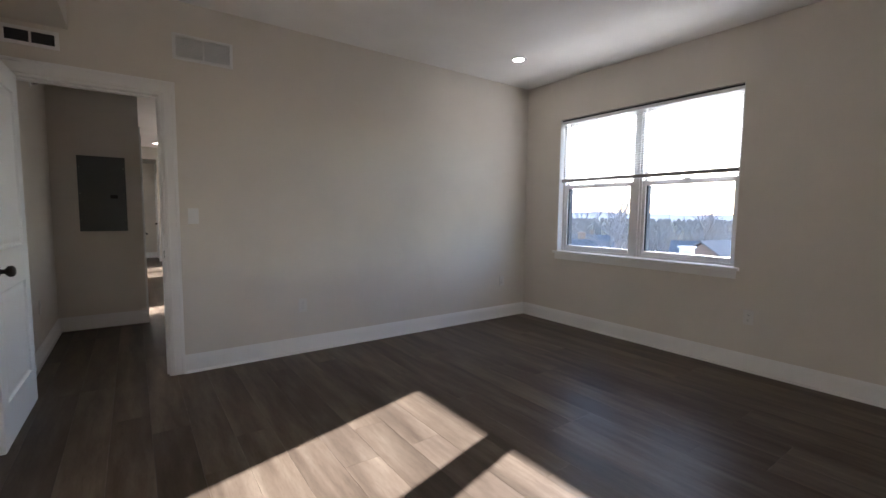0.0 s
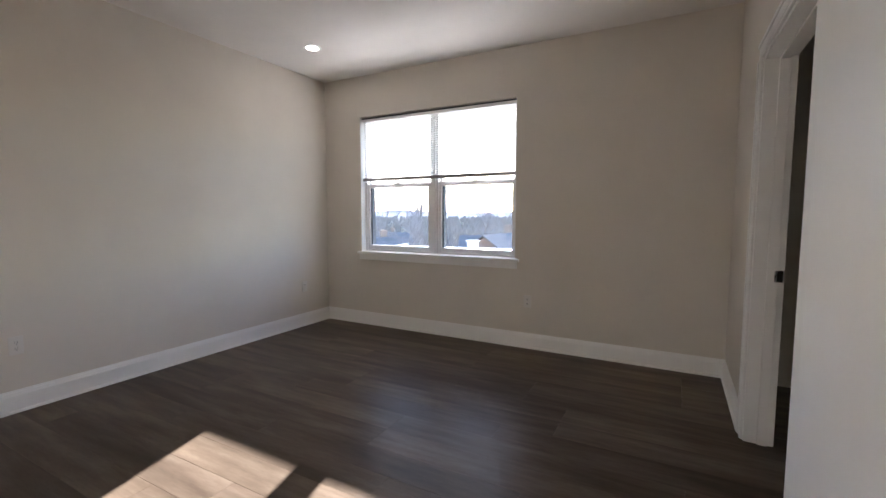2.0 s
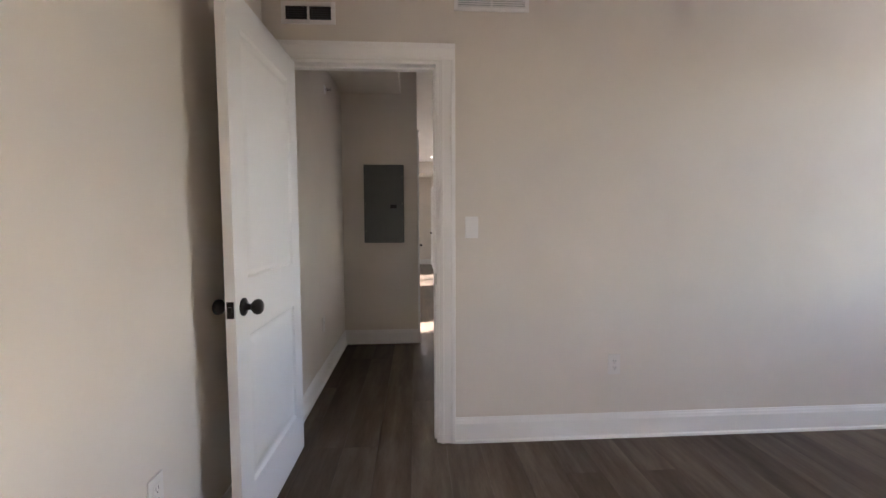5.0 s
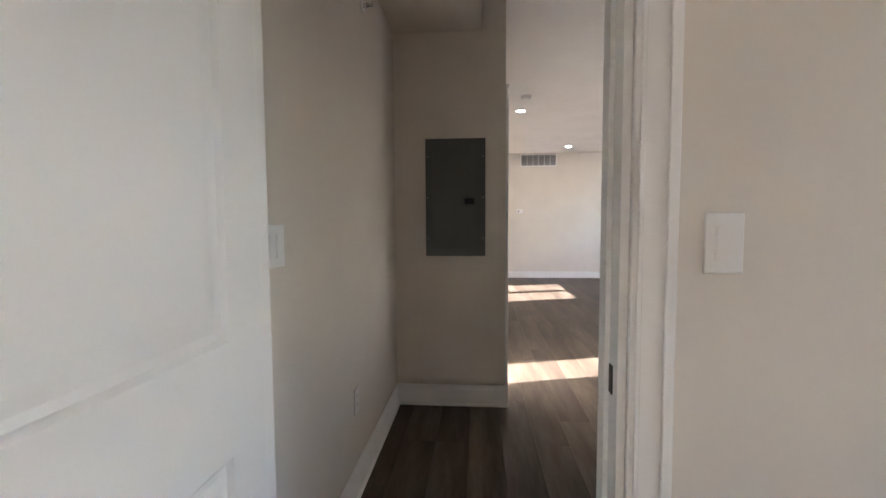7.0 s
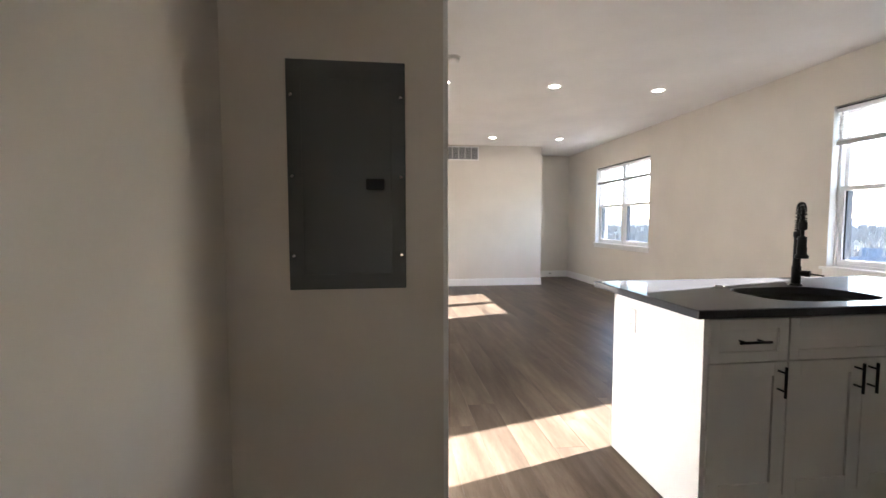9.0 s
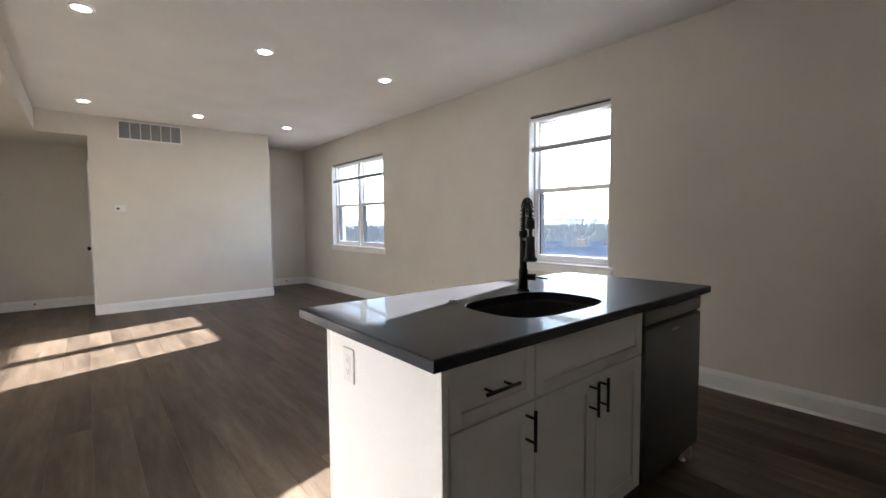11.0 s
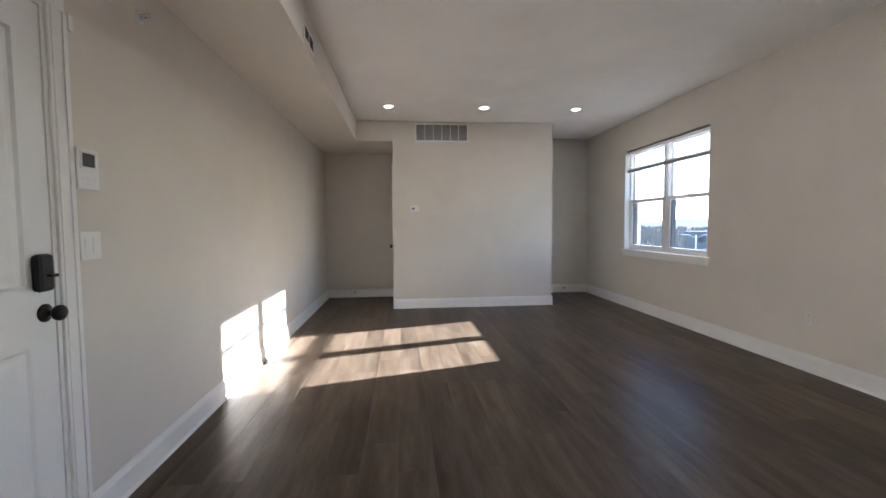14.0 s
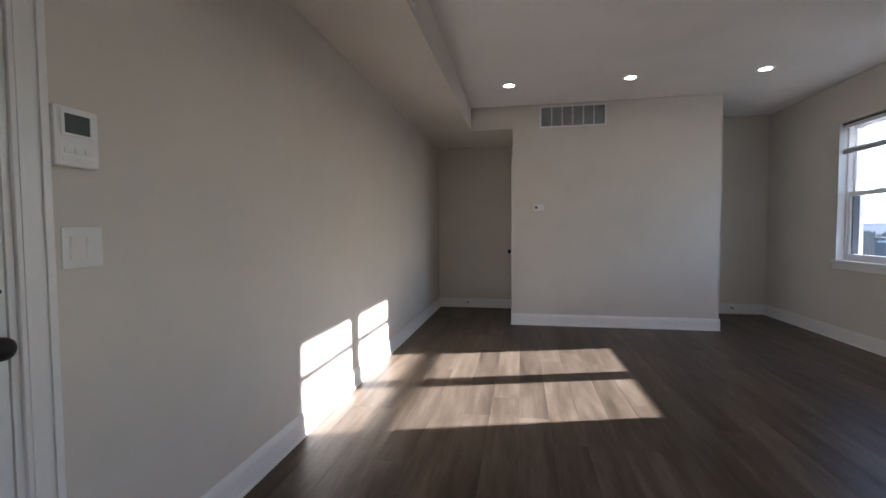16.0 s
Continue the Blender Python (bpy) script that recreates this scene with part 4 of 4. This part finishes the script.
def bare_tree(x, y, h, seed):
    t = thing("bare_tree", pose(x, y, GZ), "tall leafless tree with fine grey branches", "tree", "bare trees")
    rng = random.Random(seed)
    trunk, crown = bmesh.new(), bmesh.new()

    def limb(p, d, length, r, level):
        n = 5
        pts, q = [p.copy()], p.copy()
        dd = d.copy()
        for i in range(n):
            dd = (dd + Vector((rng.uniform(-1, 1), rng.uniform(-1, 1), rng.uniform(-0.2, 0.6))) * 0.16).normalized()
            q = q + dd * length / n
            pts.append(q.copy())
        bm = trunk if level == 0 else crown
        for i in range(n):
            r0, r1 = r * (1 - 0.6 * i / n), r * (1 - 0.6 * (i + 1) / n)
            a, b = pts[i], pts[i + 1]
            ax = (b - a).normalized()
            s = ax.orthogonal().normalized()
            u = ax.cross(s)
            m = 6 if level == 0 else 3
            va = [bm.verts.new(a + r0 * (math.cos(6.283 * k / m) * s + math.sin(6.283 * k / m) * u)) for k in range(m)]
            vb = [bm.verts.new(b + r1 * (math.cos(6.283 * k / m) * s + math.sin(6.283 * k / m) * u)) for k in range(m)]
            for k in range(m):
                bm.faces.new((va[k], va[(k + 1) % m], vb[(k + 1) % m], vb[k]))
        if level < 4:
            for i in range(1 if level else 2, n + 1):
                for _ in range(2 if level in (0, 3) else 1):
                    side = Vector((rng.uniform(-1, 1), rng.uniform(-1, 1), rng.uniform(0.1, 0.9))).normalized()
                    limb(pts[i], (dd * 0.5 + side).normalized(), length * rng.uniform(0.42, 0.6), max(r * 0.45, 0.013), level + 1)

    limb(Vector((0, 0, 0)), Vector((0, 0, 1)), h * 0.55, h * 0.018, 0)
    part("trunk", trunk, BARK, t)
    part("crown", crown, BARK, t, "bare fine branches")


for x, y, h, s in ((36, 21, 14.5, 1), (62, 27, 15.5, 4), (52, 41, 13, 9)):
    bare_tree(x, y, h, s)


def flat_building(x, y, rz, w, d, top, label):
    t = thing("flat_roof_building", pose(x, y, GZ, 0, 0, rz), label, "building")
    h = top - GZ
    part("wall", boxes([(-w / 2, -d / 2, 0, w / 2, d / 2, h - 0.3)]), BRICKM, t)
    part("roof", boxes([(-w / 2 - 0.1, -d / 2 - 0.1, h - 0.3, w / 2 + 0.1, d / 2 + 0.1, h)], 0.05), ROOFW, t, "white membrane roof")
    part("parapet", boxes([(-w / 2 - 0.15, -d / 2 - 0.15, h, w / 2 + 0.15, -d / 2 + 0.1, h + 0.12)]), SIDING, t)
    part("parapet", boxes([(-w / 2 - 0.15, d / 2 - 0.1, h, w / 2 + 0.15, d / 2 + 0.15, h + 0.12)]), SIDING, t)
    part("roof_vent", boxes([(w * 0.18, -0.3, h, w * 0.18 + 0.5, 0.3, h + 0.55), (w * 0.18 - 0.08, -0.38, h + 0.55, w * 0.18 + 0.58, 0.38, h + 0.62)], 0.02), SIDING, t)
    for i in range(4):
        part("window", boxes([(-w / 2 - 0.03, -d / 2 + d * (i + 0.35) / 4, h - 2.6, -w / 2, -d / 2 + d * (i + 0.65) / 4, h - 1.2)]), PANE, t)


flat_building(22, 10.5, 8, 8, 11, -0.95, "brick building with a bright white flat roof")
flat_building(33, 27, 30, 9, 12, -2.5, "low brick building with a white flat roof")


def house(x, y, rz, w, d, eave, ridge, label):
    t = thing("house", pose(x, y, GZ, 0, 0, rz), label, "house", "houses below the windows")
    e, r = eave - GZ, ridge - GZ
    bm = boxes([(-w / 2, -d / 2, 0, w / 2, d / 2, e)])
    for yy in (-d / 2, d / 2):
        bm.faces.new([bm.verts.new(p) for p in ((-w / 2, yy, e), (w / 2, yy, e), (0, yy, r - 0.1))])
    part("wall", bm, BRICKM, t)
    bm = bmesh.new()
    prof = [(-w / 2 - 0.4, e - 0.25), (0, r), (w / 2 + 0.4, e - 0.25), (w / 2 + 0.4, e - 0.1), (0, r + 0.17), (-w / 2 - 0.4, e - 0.1)]
    a = [bm.verts.new((px, -d / 2 - 0.35, pz)) for px, pz in prof]
    b = [bm.verts.new((px, d / 2 + 0.35, pz)) for px, pz in prof]
    for i in range(6):
        bm.faces.new((a[i], a[(i + 1) % 6], b[(i + 1) % 6], b[i]))
    bm.faces.new(a)
    bm.faces.new(list(reversed(b)))
    roof = part("roof", bm, SHING, t, "grey shingle roof")
    part("chimney", boxes([(0.6, -d * 0.2 - 0.35, e, 1.3, -d * 0.2 + 0.35, r + 0.9), (0.52, -d * 0.2 - 0.43, r + 0.9, 1.38, -d * 0.2 + 0.43, r + 1.0)], 0.02), BRICKM, roof, "brick chimney")
    for s in (-1, 1):
        part("window", boxes([(s * w * 0.22 - 0.45, -d / 2 - 0.03, e - 1.9, s * w * 0.22 + 0.45, -d / 2, e - 0.6)]), PANE, t)
        part("window", boxes([(-w / 2 - 0.03, s * d * 0.22 - 0.45, e - 1.9, -w / 2, s * d * 0.22 + 0.45, e - 0.6)]), PANE, t)


house(47, 17, 84, 8, 11, -3.8, -1.1, "brick house with grey gable roof and chimney")
house(58, 22, 20, 8, 11, -4.6, -2.0, "brick house with a grey gable roof")
house(44, 34, 60, 8, 10, -4.4, -1.9, "small brick house with a grey roof")
house(70, 52, 35, 9, 12, -5.0, -2.6, "brick house among bare trees")
house(60, 66, 10, 9, 12, -5.0, -2.8, "brick house with a grey roof")
ab = thing("apartment_building", pose(67.1, 81.4, GZ, 0, 0, 48.5), "grey apartment block far off among trees", "building")
part("wall", boxes([(-7, -11, 0, 7, 11, 8.2)]), FACADE, ab)
part("roof", boxes([(-7.2, -11.2, 8.2, 7.2, 11.2, 8.6)]), SHING, ab)
for fl in range(3):
    for i in range(6):
        part("window", boxes([(-7.04, -10 + i * 3.5, 1.2 + fl * 2.7, -7.0, -8.9 + i * 3.5, 2.4 + fl * 2.7)]), PANE, ab)
def street_lamp(x, y, rz, arms, label):
    t = thing("street_lamp", pose(x, y, GZ, 0, 0, rz), label, "street lamp")
    part("pole", lathe([(0.10, 0), (0.09, 0.3), (0.05, 9.3)], "z", 10), SIDING, t)
    for k in arms:
        part("lamp_arm", tube([(0, 0, 9.0), (k * 0.5, 0, 9.25)], 0.03, 8), SIDING, t)
        part("lamp_head", boxes([(k * 0.45, -0.14, 9.22, k * 1.05, 0.14, 9.34)], 0.04), SIDING, t)


street_lamp(40, 12, 0, (-1,), "pale slim street lamp pole")
street_lamp(24.4, 38.8, -36, (-1, 1), "pale street lamp with two heads on one pole")


# ---- plank floors ----
def plank_mesh(w, length):
    """A board with a fine bevel along its edges; its top is at z = 0."""
    g, c = 0.0002, 0.0006
    me = bpy.data.meshes.new("plank")
    v, f = [], []
    for ins, z in ((g, -0.006), (g, -c), (g + c, 0.0)):
        v += [(-w / 2 + ins, -length / 2 + ins, z), (w / 2 - ins, -length / 2 + ins, z), (w / 2 - ins, length / 2 - ins, z), (-w / 2 + ins, length / 2 - ins, z)]
    for k in (0, 4):
        f += [(k + i, k + (i + 1) % 4, k + 4 + (i + 1) % 4, k + 4 + i) for i in range(4)]
    f.append((8, 9, 10, 11))
    me.from_pydata(v, [], f)
    me.materials.append(PLANK)
    return me


MESHES = {}


def plank_floor(name, x0, y0, x1, y1, label, seed):
    slab = structure(name, [(x0, -0.36, -0.05, x1, y1, -0.0065), (1.4, y0, -0.05, x1, -0.36, -0.0065)], DARK, label, "floor")
    rng = random.Random(seed)
    pw, pl = 0.188, 1.52
    x, row = x0, 0
    while x < x1 - 0.001:
        w = min(pw, x1 - x)
        y = y0 - rng.choice((0.0, 0.33, 0.61, 0.9, 1.2))
        while y < y1 - 0.001:
            a, b = max(y, -0.36 if x + w < 1.45 else y0), min(y + pl, y1)
            if b - a > 0.02:
                key = (round(w, 3), round(b - a, 3))
                if key not in MESHES:
                    MESHES[key] = plank_mesh(*key)
                p = new("plank", MESHES[key])
                p.parent = slab
                p.matrix_basis = Matrix.Translation((x + w / 2, (a + b) / 2, 0))
            y += pl
        x += w
    return slab


plank_floor("floor", BX, -1.1, XE, LY1, "dark brown wood-look plank floor with sun patches", 3)
